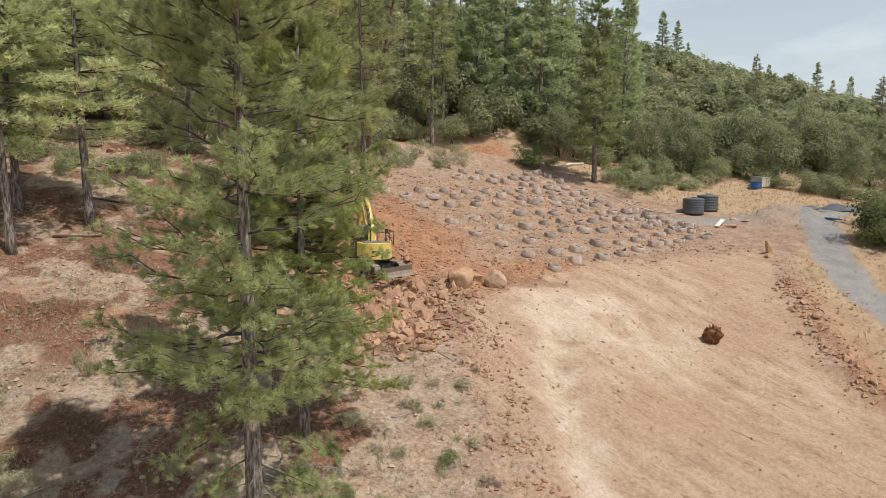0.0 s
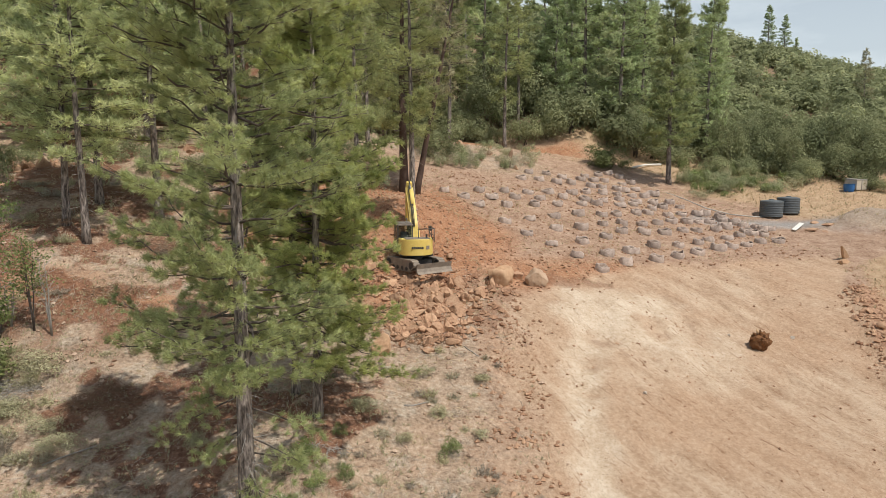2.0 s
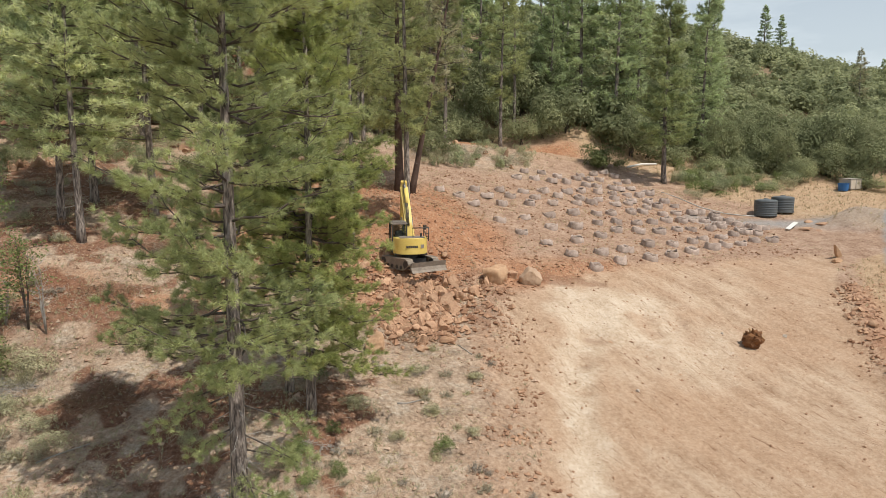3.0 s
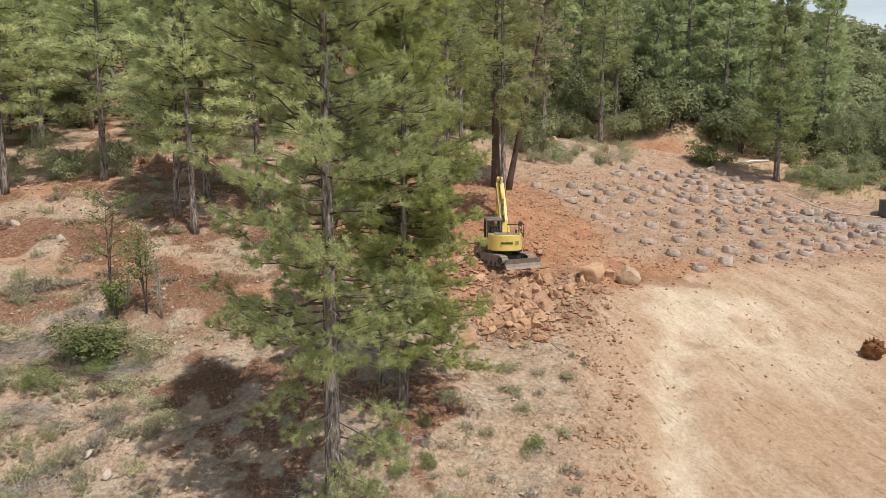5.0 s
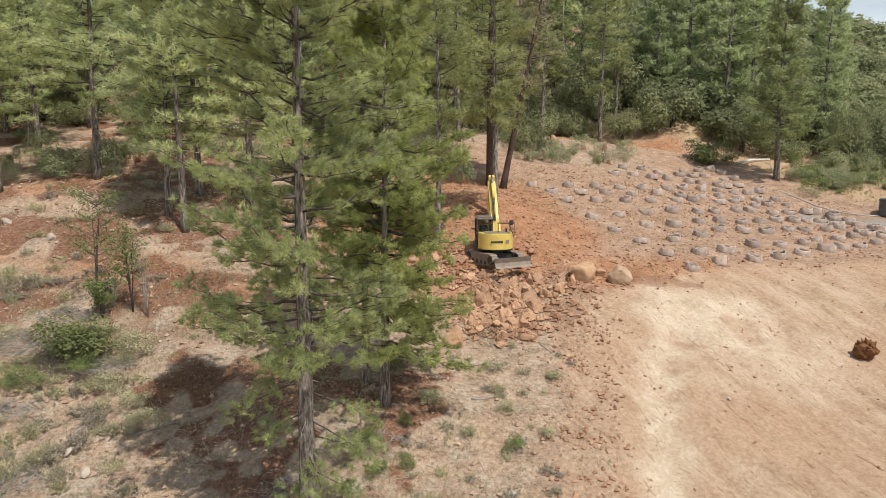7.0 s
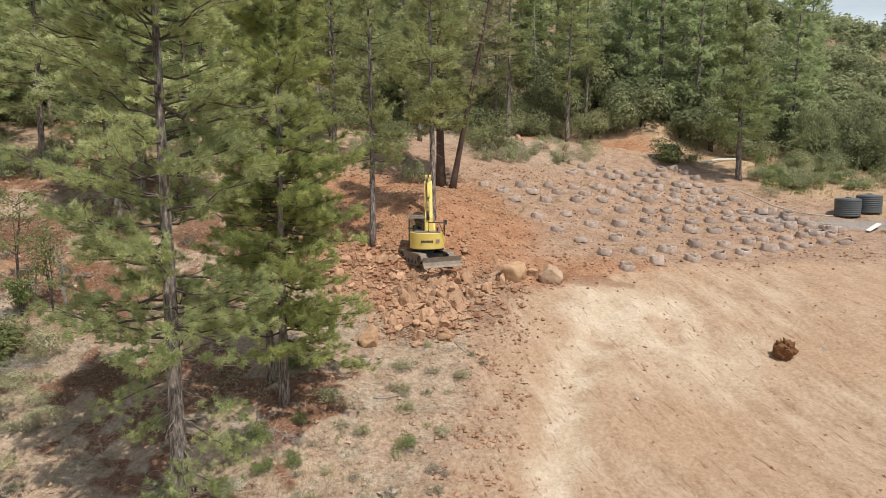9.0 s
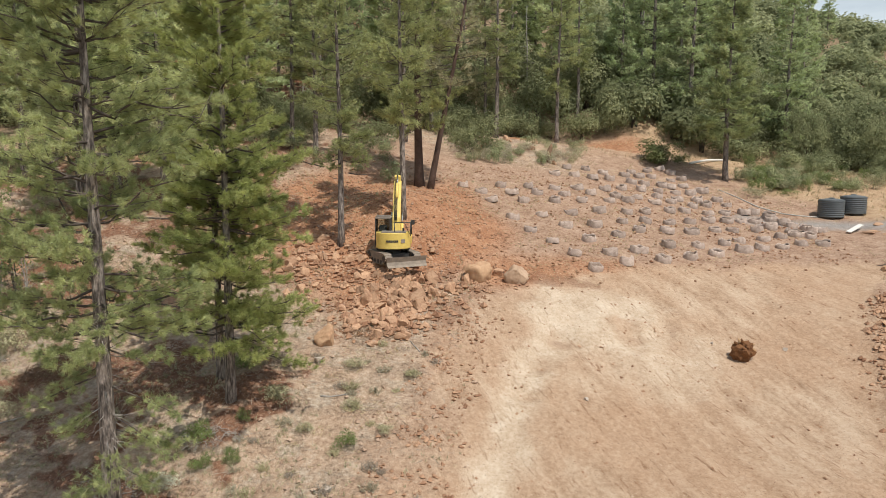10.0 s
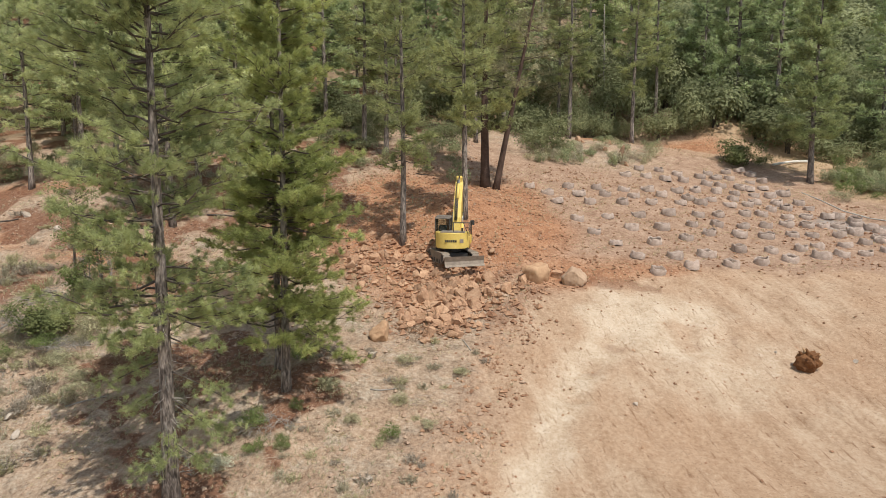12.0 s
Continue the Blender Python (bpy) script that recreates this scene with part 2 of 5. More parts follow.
def ground(x, y):
    """The height of the smooth hillside."""
    x, y = np.asarray(x, float), np.asarray(y, float)
    xc, yc = np.clip(x, -28, 58), np.clip(y, 16, 82)
    u, v = xc / 10, (yc - 40) / 10
    below = np.logaddexp(0, 40 + 0.3 * (xc - 20) - yc)
    fill = 1 / (1 + np.exp(-(xc - 12) / 2))
    z = 3.397 - 0.791 * u + 3.276 * v + 0.008 * u * u - 0.358 * u * v - 0.043 * v * v
    z = z + 0.075 * u * v * v - 0.033 * u * u * v - 0.025 * v**3 + 0.025 * u**3 + fill * (0.243 - 0.107 * below)
    z = z + 0.22 * np.maximum(np.minimum(y - 16, 0), -120)
    for bx, by, a, w in SWELLS:
        z = z + a * np.exp(-((x - bx) ** 2 + (y - by) ** 2) / (2 * w * w))
    # the wooded hill behind, whose crest sinks towards the east
    bearing = np.degrees(np.arctan2(x, np.maximum(y, 1)))
    r = np.hypot(x, np.maximum(y, 0))
    start = 88 + 14 * np.clip((bearing - 20) / 15, 0, 1)
    crest = np.interp(bearing, [-60, -30, 0, 25, 29.6, 34, 38, 42, 48, 60, 90], [44, 47, 48, 41, 35, 30, 24, 20, 11, 6, 3])
    past = np.clip((r - start) / 140, 0, 1)
    return z + crest * (1 - (1 - past) ** 1.6)


def near(x, y, x0, y0, x1, y1):
    """The distance on the plan from a line."""
    dx, dy = x1 - x0, y1 - y0
    t = np.clip(((x - x0) * dx + (y - y0) * dy) / (dx * dx + dy * dy), 0, 1)
    return np.hypot(x - x0 - t * dx, y - y0 - t * dy)


def soft(v, width):
    return 1 / (1 + np.exp(-np.clip(v / width, -30, 30)))


ROAD = [(38.7, 20), (39.3, 30), (40.9, 38), (44.7, 45), (49.8, 52), (54, 57), (60, 59)]
# darker torn patches in the pale subsoil: x, y, half width, half depth
SCARS = [(15.8, 33.2, 1.0, 0.6), (15.0, 31.0, 0.9, 0.4), (17.2, 35.6, 0.7, 0.6), (20.8, 36.6, 0.6, 1.2), (23.2, 37.6, 0.5, 1.2)]
# tree shade painted in as dark mats of fallen needles and bark, and dark damp soil: x, y, half width, half depth
SHADE_DUFF = [(-0.6, 21.6, 3.0, 2.6), (1.2, 28.4, 2.8, 2.4), (-7.8, 29.3, 2.0, 1.9), (-4.0, 26.9, 3.2, 2.8), (-3.4, 30.8, 2.6, 2.2), (-12.6, 48.5, 4.0, 3.4), (-8.5, 43.0, 2.6, 1.6), (-5.6, 38.6, 2.2, 1.3), (-11.5, 40.2, 1.8, 1.0), (-5.5, 52.5, 3.0, 2.2)]
DAMP = [(16.6, 42.4, 3.2, 1.1), (19.4, 42.0, 1.6, 0.8), (12.6, 40.0, 1.4, 0.9), (10.8, 38.0, 1.0, 1.6)]
TRACK = [(17.6, 37.6), (15.2, 33.4), (14.4, 31), (13.9, 28.6), (13.4, 25.6), (12.7, 22), (11.4, 15)]


def along(x, y, line):
    return np.min([near(x, y, *a, *b) for a, b in zip(line, line[1:])], axis=0)


def fill_slope(x, y):
    """Inside the bare bank: 1 on it, 0 off it."""
    wob = 1.1 * grain(x, y, 3.0, 5) + 0.5 * grain(x, y, 1.1, 6)
    left = soft(x - np.interp(y, [15, 24, 33, 41], [9.5, 10.6, 12.0, 13.0]) + wob, 0.9)
    right = soft(np.interp(y, [15, 28, 34, 41, 47], [29.5, 31.2, 32.6, 36.0, 40]) - x + wob * 0.6, 0.3)
    top = soft(np.interp(x, [12, 18, 26, 38], [40.6, 42.6, 46.2, 48.6]) - y + wob, 0.6)
    return left * right * top


def zones(x, y):
    """Kinds of ground: bare bank, pale subsoil, red soil, gravel, dry grass, litter."""
    n1, n2 = grain(x, y, 4.0, 1), grain(x, y, 1.4, 2)
    bank = fill_slope(x, y)
    pale = soft(1.15 + n1 * 0.5 + n2 * 0.5 - along(x, y, TRACK), 0.28) * bank
    pale = np.maximum(pale, bank * soft(3.4 + n1 * 1.1 + n2 * 0.8 - np.hypot((x - 19.0) / 1.15, (y - 38.4)), 0.45))
    pale = np.maximum(pale, 0.65 * bank * soft(2.6 + 1.4 * n1 + n2 - np.hypot((x - 22.0) / 1.3, y - 35.0), 0.9))
    red = soft(7.4 + 2 * n1 - np.hypot((x - 4.2) / 1.15, (y - 49) / 1.5), 0.8)
    red = np.maximum(red, 0.7 * soft(1.2 + 1.6 * n1 + 0.8 * n2 - near(x, y, -30, 39.5, -4, 36.0), 0.6))
    red = np.maximum(red, 0.75 * soft(1.6 + 1.8 * n1 + n2 - near(x, y, -34, 44, -20, 51), 0.8))
    red = np.maximum(red, soft(1.8 + 1.5 * n1 - near(x, y, 17, 82, 30, 85), 0.6))
    red = np.maximum(red, 0.8 * soft(2.0 + 1.5 * n1 - near(x, y, 13, 42.5, 21, 43.0), 0.7))
    red = np.maximum(red, 0.6 * soft(1.6 + n1 - near(x, y, 31.5, 28, 36, 40), 0.7))
    red = np.maximum(red, 0.5 * bank * soft(3.2 + 1.8 * n1 + n2 - np.hypot((x - 30.0) / 1.1, (y - 38.5) / 1.6), 1.0))
    edge = np.interp(y, [15, 24, 33, 41], [9.5, 10.6, 12.0, 13.0])
    red = np.maximum(red, 0.4 * soft(1.3 + 1.0 * n1 + 0.5 * n2 - np.abs(x - edge + 1.2), 0.5) * soft(42 - y, 1.0))
    gravel = soft(1.5 + 0.3 * n2 - along(x, y, ROAD), 0.25)
    gravel = np.maximum(gravel, 0.47 * soft(4.6 + 1.2 * n1 + n2 - np.hypot((x - 50) / 1.5, (y - 57)), 1.2))
    gravel = np.maximum(gravel, 0.75 * soft(1.4 + 0.5 * n1 - near(x, y, 36, 60.5, 46, 58), 0.6))
    grass = soft(x + 0.55 * (y - 62) - 44 + 2.5 * n1, 1.2) * soft(103 - np.hypot(x, y), 3.0)
    grass = np.maximum(grass, soft(x - np.interp(y, [10, 28, 34, 41, 47, 52], [31, 32.6, 34.5, 37.6, 42, 60]) + 0.6 * n1, 0.4))
    grass = np.maximum(grass, 0.5 * soft(y - 77 + 3 * n1, 1.5) * soft(x - 19 + 2 * n1, 2.0) * soft(89 - y + 2 * n1, 1.5))
    for sx, sy, sw, sh in SCARS:
        pale = pale * (1 - 0.7 * soft(0.7 + 0.9 * n1 + 1.3 * n2 - np.hypot((x - sx) / sw, (y - sy) / sh), 0.3))
    litter = soft(11.6 + 1.5 * n1 + 0.8 * n2 - x, 1.2) * soft(41.5 + 1.5 * n1 - y, 1.2)
    litter = np.maximum(litter, 0.6 * soft(2 - x + 2 * n1, 2.0))
    litter = np.maximum(litter, soft(y - 66 - 0.45 * (20 - x) + 2 * n1, 2.0) * soft(22 - x, 2))
    litter = np.maximum(litter, soft(np.hypot(x, y) - 100, 3.0))
    return bank, pale, red, gravel, grass, litter


def surface(x, y):
    """The ground as it lies, with its lumps, ruts and the rim of the bank."""
    x, y = np.asarray(x, float), np.asarray(y, float)
    z = ground(x, y)
    bank = fill_slope(x, y)
    rough = 0.10 * grain(x, y, 2.3, 11) + 0.06 * grain(x, y, 1.0, 12)
    smooth_ = 0.06 * grain(x, y, 3.0, 13) + 0.05 * grain(x, y, 1.1, 14)
    z = z + rough * (1 - bank) + smooth_ * bank - 0.12 * bank
    z = z - 0.22 * np.exp(-(along(x, y, TRACK) / 1.0) ** 2) * bank
    # rills and tracks that run slantwise down the bank, and small slips with a broken upper edge
    u, v = 0.34 * x - 0.94 * y, 0.94 * x + 0.34 * y
    z = z + bank * (0.05 * grain(u / 5, v, 0.55, 41) + 0.035 * grain(u / 3, v, 0.3, 42) + 0.03 * grain(x, y, 0.45, 43))
    for sx, sy, sw, sh in SCARS:
        z = z - 0.16 * bank * soft(0.7 + 0.9 * grain(x, y, 0.8, 44) - np.hypot((x - sx) / (1.4 * sw), (y - sy) / (1.4 * sh)), 0.1)
    z = z + 0.05 * (1 - bank) * grain(x, y, 0.5, 45)
    z = z + 0.28 * np.exp(-((along(x, y, [(32.0, 28), (33.4, 34), (36.6, 40.6)]) - 0.2) / 0.8) ** 2)
    # the gravel heap beside the tanks
    z = z + 1.5 * np.exp(-(((x - 49.6) / 2.7) ** 2 + ((y - 57.2) / 1.9) ** 2)) + 0.8 * np.exp(-(((x - 51.6) / 1.6) ** 2 + ((y - 55.4) / 1.2) ** 2))
    far = np.clip((np.hypot(x - 15, y - 40) - 110) / 100, 0, 1)
    return z + 2.5 * far * grain(x, y, 30, 15)


def spread(lo, hi, core, step, grow=1.12):
    """Even steps within the core, then ever wider ones out to both ends."""
    mid = list(np.arange(core[0], core[1] + step / 2, step))
    s, v, out = step, mid[-1], []
    while v < hi:
        s *= grow
        v += s
        out.append(v)
    s, v, back = step, mid[0], []
    while v > lo:
        s *= grow
        v -= s
        back.append(v)
    return np.array(back[::-1] + mid + out)


def build_ground():
    xs, ys = spread(-2600, 2600, (-30, 58), 0.25), spread(-900, 3000, (16, 80), 0.25)
    gx, gy = np.meshgrid(xs, ys)
    gz = surface(gx, gy)
    nx, ny = len(xs), len(ys)
    me = bpy.data.meshes.new("ground")
    me.vertices.add(nx * ny)
    me.vertices.foreach_set("co", np.stack([gx, gy, gz], -1).astype(np.float32).ravel())
    i = (np.arange(ny - 1)[:, None] * nx + np.arange(nx - 1)[None, :]).ravel()
    quads = np.stack([i, i + 1, i + nx + 1, i + nx], -1).astype(np.int32)
    me.loops.add(quads.size)
    me.loops.foreach_set("vertex_index", quads.ravel())
    me.polygons.add(len(quads))
    me.polygons.foreach_set("loop_start", np.arange(0, quads.size, 4, dtype=np.int32))
    me.polygons.foreach_set("loop_total", np.full(len(quads), 4, dtype=np.int32))
    me.update(calc_edges=True)
    me.shade_smooth()
    bank, pale, red, gravel, grass, litter = zones(gx, gy)
    one = np.ones_like(bank)
    ragged = 0.7 * grain(gx, gy, 1.1, 31) + 0.5 * grain(gx, gy, 0.5, 32)
    # needle mats with painted pine shade, damp soil and scars in one mask
    soil_shade = np.zeros_like(bank)
    for sx, sy, sw, sh in SHADE_DUFF + DAMP + SCARS:
        soil_shade = np.maximum(soil_shade, (0.42 if (sx, sy, sw, sh) in SCARS else 0.5 if (sx, sy, sw, sh) in DAMP else 0.9) * soft(0.85 + ragged - np.hypot((gx - sx) / sw, (gy - sy) / sh), 0.12))
    # needle mats, torn dark soil and painted tree shade all over the western slope
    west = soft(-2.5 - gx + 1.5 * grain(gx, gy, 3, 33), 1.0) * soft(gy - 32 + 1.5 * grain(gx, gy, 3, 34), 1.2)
    soil_shade = np.maximum(soil_shade, 0.85 * west * soft(grain(gx, gy, 2.6, 35) + 0.6 * grain(gx, gy, 0.9, 36) - 0.02, 0.12))
    wood = soft(np.hypot(gx, np.maximum(gy, 0)) - np.interp(np.degrees(np.arctan2(gx, np.maximum(gy, 1))), [-60, 5, 15, 25], [74, 84, 92, 104]) + 3 * grain(gx, gy, 6, 8), 1.5)
    for key, chans in (("soil", (bank, pale, red)), ("cover", (gravel, grass, litter)), ("wood", (wood, soil_shade, one))):
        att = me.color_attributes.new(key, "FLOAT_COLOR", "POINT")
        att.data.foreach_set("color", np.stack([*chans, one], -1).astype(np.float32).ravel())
    return me


def ground_mat():
    n = Nodes("hillside soil", 0.95, 0, 0.15)

    def layer(key):
        a = n.t.nodes.new("ShaderNodeVertexColor")
        a.layer_name = key
        s = n.t.nodes.new("ShaderNodeSeparateColor")
        n.link(a.outputs["Color"], s.inputs["Color"])
        return s.outputs

    soil, cover, wood = layer("soil"), layer("cover"), layer("wood")
    big, mid, fine, dust = n.noise(0.16, 5), n.noise(0.9, 8, 0.72), n.noise(5.0, 8, 0.75), n.noise(34.0, 3, 0.7)
    streak = n.noise(0.8, 6, 0.65, (3.2, 0.8, 1, -70))
    groove = n.noise(2.2, 5, 0.6, (2.6, 0.5, 1, -68))
    speck = n.noise(9.0, 2, 0.5)
    tiny = n.noise(17.0, 2, 0.5)
    c = n.ramp(n.mix(0.55, mid, fine), [(0.36, (0.19, 0.11, 0.07)), (0.5, (0.385, 0.255, 0.178)), (0.64, (0.55, 0.415, 0.31))])
    bankc = n.ramp(n.mix(0.5, streak, fine), [(0.36, (0.31, 0.195, 0.12)), (0.5, (0.495, 0.355, 0.245)), (0.64, (0.615, 0.48, 0.355))])
    bankc = n.mix(n.ramp(big, [(0.42, (0, 0, 0)), (0.62, (0.55, 0.55, 0.55))]), bankc, n.ramp(fine, [(0.34, (0.38, 0.225, 0.135)), (0.66, (0.54, 0.37, 0.245))]))
    bankc = n.mix(n.ramp(groove, [(0.32, (0.8, 0.8, 0.8)), (0.40, (0, 0, 0))]), bankc, (0.27, 0.155, 0.09))
    palec = n.ramp(n.mix(0.5, mid, fine), [(0.34, (0.44, 0.31, 0.205)), (0.5, (0.605, 0.48, 0.355)), (0.64, (0.73, 0.63, 0.505))])
    palec = n.mix(n.ramp(groove, [(0.33, (0.6, 0.6, 0.6)), (0.42, (0, 0, 0))]), palec, (0.32, 0.2, 0.12))
    redc = n.ramp(n.mix(0.55, mid, fine), [(0.34, (0.17, 0.066, 0.034)), (0.5, (0.395, 0.2, 0.11)), (0.66, (0.56, 0.355, 0.22))])
    gravc = n.ramp(n.mix(0.6, mid, dust), [(0.34, (0.20, 0.19, 0.178)), (0.66, (0.41, 0.395, 0.38))])
    grassc = n.ramp(n.mix(0.5, mid, fine), [(0.34, (0.29, 0.18, 0.105)), (0.5, (0.44, 0.305, 0.19)), (0.66, (0.55, 0.42, 0.285))])
    litc = n.ramp(n.mix(0.6, mid, fine), [(0.36, (0.13, 0.088, 0.06)), (0.45, (0.32, 0.228, 0.16)), (0.54, (0.47, 0.36, 0.265)), (0.66, (0.65, 0.56, 0.45))])
    litc = n.mix(n.ramp(n.noise(0.45, 6, 0.7), [(0.46, (0, 0, 0)), (0.56, (0.75, 0.75, 0.75))]), litc, n.ramp(n.mix(0.6, mid, fine), [(0.38, (0.19, 0.115, 0.075)), (0.5, (0.44, 0.305, 0.21)), (0.62, (0.59, 0.46, 0.345))]))
    litc = n.mix(n.ramp(n.noise(0.71, 7, 0.75), [(0.515, (0, 0, 0)), (0.60, (0.45, 0.45, 0.45))]), litc, n.ramp(fine, [(0.38, (0.2, 0.175, 0.135)), (0.62, (0.58, 0.53, 0.44))]))

    def broken(mask, by, soften=0.22):
        """A mask with an uneven, crumbled edge."""
        v = n.math("ADD", mask, n.math("MULTIPLY", n.math("SUBTRACT", by, 0.5), 0.9))
        return n.ramp(v, [(0.5 - soften, (0, 0, 0)), (0.5 + soften, (1, 1, 1))])

    c = n.mix(broken(cover["Blue"], fine, 0.3), c, litc)
    c = n.mix(broken(cover["Green"], fine, 0.3), c, grassc)
    c = n.mix(broken(soil["Blue"], fine, 0.3), c, redc)
    c = n.mix(broken(soil["Red"], fine, 0.3), c, bankc)
    c = n.mix(broken(soil["Green"], mid, 0.35), c, palec)
    c = n.mix(broken(cover["Red"], fine, 0.25), c, gravc)
    c = n.mix(broken(wood["Red"], fine, 0.3), c, n.ramp(n.mix(0.5, mid, fine), [(0.36, (0.13, 0.09, 0.055)), (0.64, (0.34, 0.25, 0.16))]))
    # dark red-brown of the needle mats and damp soil, and of the painted shade
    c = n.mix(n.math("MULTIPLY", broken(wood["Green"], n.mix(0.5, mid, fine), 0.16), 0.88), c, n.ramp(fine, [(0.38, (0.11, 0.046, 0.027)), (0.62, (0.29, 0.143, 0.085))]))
    c = n.mix(n.ramp(speck, [(0.66, (0, 0, 0)), (0.72, (0.5, 0.5, 0.5))]), c, (0.62, 0.5, 0.38))
    c = n.mix(n.ramp(speck, [(0.26, (0.55, 0.55, 0.55)), (0.33, (0, 0, 0))]), c, (0.15, 0.085, 0.055))
    c = n.mix(n.ramp(tiny, [(0.64, (0, 0, 0)), (0.70, (0.55, 0.55, 0.55))]), c, (0.60, 0.49, 0.38))
    c = n.mix(n.ramp(tiny, [(0.29, (0.6, 0.6, 0.6)), (0.35, (0, 0, 0))]), c, (0.12, 0.07, 0.045))
    n.color(c).bump(n.mix(0.45, n.mix(0.5, mid, groove), n.mix(0.45, fine, dust)), 1.0, 0.22)
    return n.m


GROUND = ground_mat()
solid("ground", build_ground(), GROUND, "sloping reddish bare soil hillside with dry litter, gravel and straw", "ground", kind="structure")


def on(x, y, sink=0.0):
    """The place on the ground at x, y."""
    return (x, y, float(surface(x, y)) - sink)


# ---------------------------------------------------------------- trees
def needles(rs, centres, ways, count, length, width, droop=0.0, wide=0.85, flat=0.0):
    """Fans of thin blades round twig ends, three corners each."""
    n = len(centres)
    c = np.repeat(centres, count, 0)
    d = np.repeat(ways, count, 0) + wide * rs.normal(size=(n * count, 3))
    d[:, 2] -= droop
    d /= np.linalg.norm(d, axis=1)[:, None]
    side = np.cross(d, rs.normal(size=d.shape) + np.array((0, 0, flat)))
    side /= np.linalg.norm(side, axis=1)[:, None] + 1e-9
    ln = length * (0.7 + 0.6 * rs.rand(len(d), 1))
    base = c + 0.12 * length * rs.normal(size=d.shape)
    tri = np.stack([base - side * width * 0.5, base + side * width * 0.5, base + d * ln], 1)
    return tri


def pine_meshes(seed, height, clear, reach, trunk_r, gap, tufts, blades, blade, low=0.55, lean=(0.0, 0.0), dead=6, thin=0.0, peak=0.28, sway=0.08, strays=(), wide=0.95, inner=0.28):
    """Trunk, limbs and needles of one pine, foot at the origin.

    clear: height of the lowest green limb; strays: height, bearing and length of single shoots below it."""
    rs = np.random.RandomState(seed)
    zz = np.linspace(-0.5, height, 16)
    bend = sway * height / 20
    ph = rs.rand(2) * 6
    axis = np.stack([lean[0] * zz + bend * np.sin(zz / height * 5 + ph[0]), lean[1] * zz + bend * np.sin(zz / height * 4 + ph[1]), zz], -1)
    axis[:, :2] -= axis[0, :2]
    rad = trunk_r * (1 - np.clip(zz / height, 0, 1)) ** 1.05 + 0.02
    rad[0] *= 1.35
    rad[1] *= 1.05
    at = lambda h: np.array([np.interp(h, zz, axis[:, k]) for k in range(3)])
    limbs, withered, cs, ws = [], [], [], []
    h = clear
    while h < height - 0.3:
        s = (h - clear) / (height - clear)
        rise = min(1.0, low + (1 - low) * s / peak)
        shape = rise * (1 - s) ** 0.8 + 0.06
        for _ in range(rs.randint(2, 5)):
            if rs.rand() < thin:
                continue
            a = rs.rand() * 2 * math.pi
            ln = reach * shape * (0.62 + 0.55 * rs.rand())
            up = -0.2 + 0.7 * s + 0.15 * rs.normal()
            k = np.linspace(0, 1, 6 if blades > 12 else 4 if blades > 8 else 3)
            out = np.array((math.cos(a), math.sin(a), 0.0))
            pts = at(h)[None] + ln * (k[:, None] * out[None]) + ln * (up * k + 0.22 * k**2.2)[:, None] * np.array((0, 0, 1.0))
            pts[1:] += 0.035 * ln * rs.normal(size=(len(k) - 1, 3))
            limbs.append((pts, 0.012 + (0.012 + 0.0075 * ln) * (1 - k)))
            m = max(3, int(tufts * (0.35 + ln / reach)))
            # needles stand in brushes along side twigs where the tree is near enough to tell them apart
            twigs = max(3, int(3 + 9 * ln / reach)) if blades > 8 else 0
            for j in range(twigs):
                q = inner + (1 - inner) * (j + rs.rand()) / twigs
                p = np.array([np.interp(q, k, pts[:, c]) for c in range(3)])
                b = a + (1 if j % 2 else -1) * (0.4 + 0.7 * rs.rand()) * (1.1 - 0.5 * q)
                way = np.array((math.cos(b), math.sin(b), 0.08 + 0.4 * rs.rand()))
                off = ln * 0.36 * (1.12 - 0.62 * q) * (0.45 + 0.75 * rs.rand())
                limbs.append((np.array([p, p + way * off]), (0.013, 0.006)))
                for _ in range(max(2, round(0.8 * m / twigs))):
                    cs.append(p + way * off * (1.05 - 0.8 * rs.rand() ** 1.5) + (0.09 if blades > 12 else 0.13) * rs.normal(size=3))
                    ws.append(way + 0.35 * out + np.array((0, 0, 0.25)))
            for _ in range(0 if twigs else m):
                q = inner + (1 - inner) * rs.rand() ** 0.75
                p = np.array([np.interp(q, k, pts[:, j]) for j in range(3)])
                b = a + rs.choice((-1, 1)) * (0.5 + 0.6 * rs.rand())
                off = ln * 0.30 * (1.08 - 0.55 * q) * (0.25 + 0.9 * rs.rand())
                way = np.array((math.cos(b), math.sin(b), 0.15 + 0.35 * rs.rand()))
                cs.append(p + way * off + np.array((0, 0, 0.1 * rs.normal())))
                ws.append(way + 0.5 * out)
        h += gap * (0.6 + 0.8 * rs.rand())
    # a few leafy shoots below the crown
    for h0, way, ln in strays:
        p0, a = at(h0), radians(way)
        tip = p0 + ln * np.array((math.cos(a), math.sin(a), -0.45))
        limbs.append((np.array([p0, (p0 + tip) / 2 + 0.05 * rs.normal(size=3), tip]), (0.035, 0.025, 0.012)))
        for _ in range(int(tufts * 0.6)):
            cs.append(p0 + (tip - p0) * (1.1 - 0.7 * rs.rand() ** 1.5) + np.array((0.3, 0.3, 0.2)) * rs.normal(size=3))
            ws.append(np.array((math.cos(a), math.sin(a), 0.4)))
    for _ in range(dead):
        h0, a = clear * (0.35 + 0.75 * rs.rand()), rs.rand() * 6.28
        ln = reach * (0.07 + 0.24 * rs.rand())
        k = np.linspace(0, 1, 4)
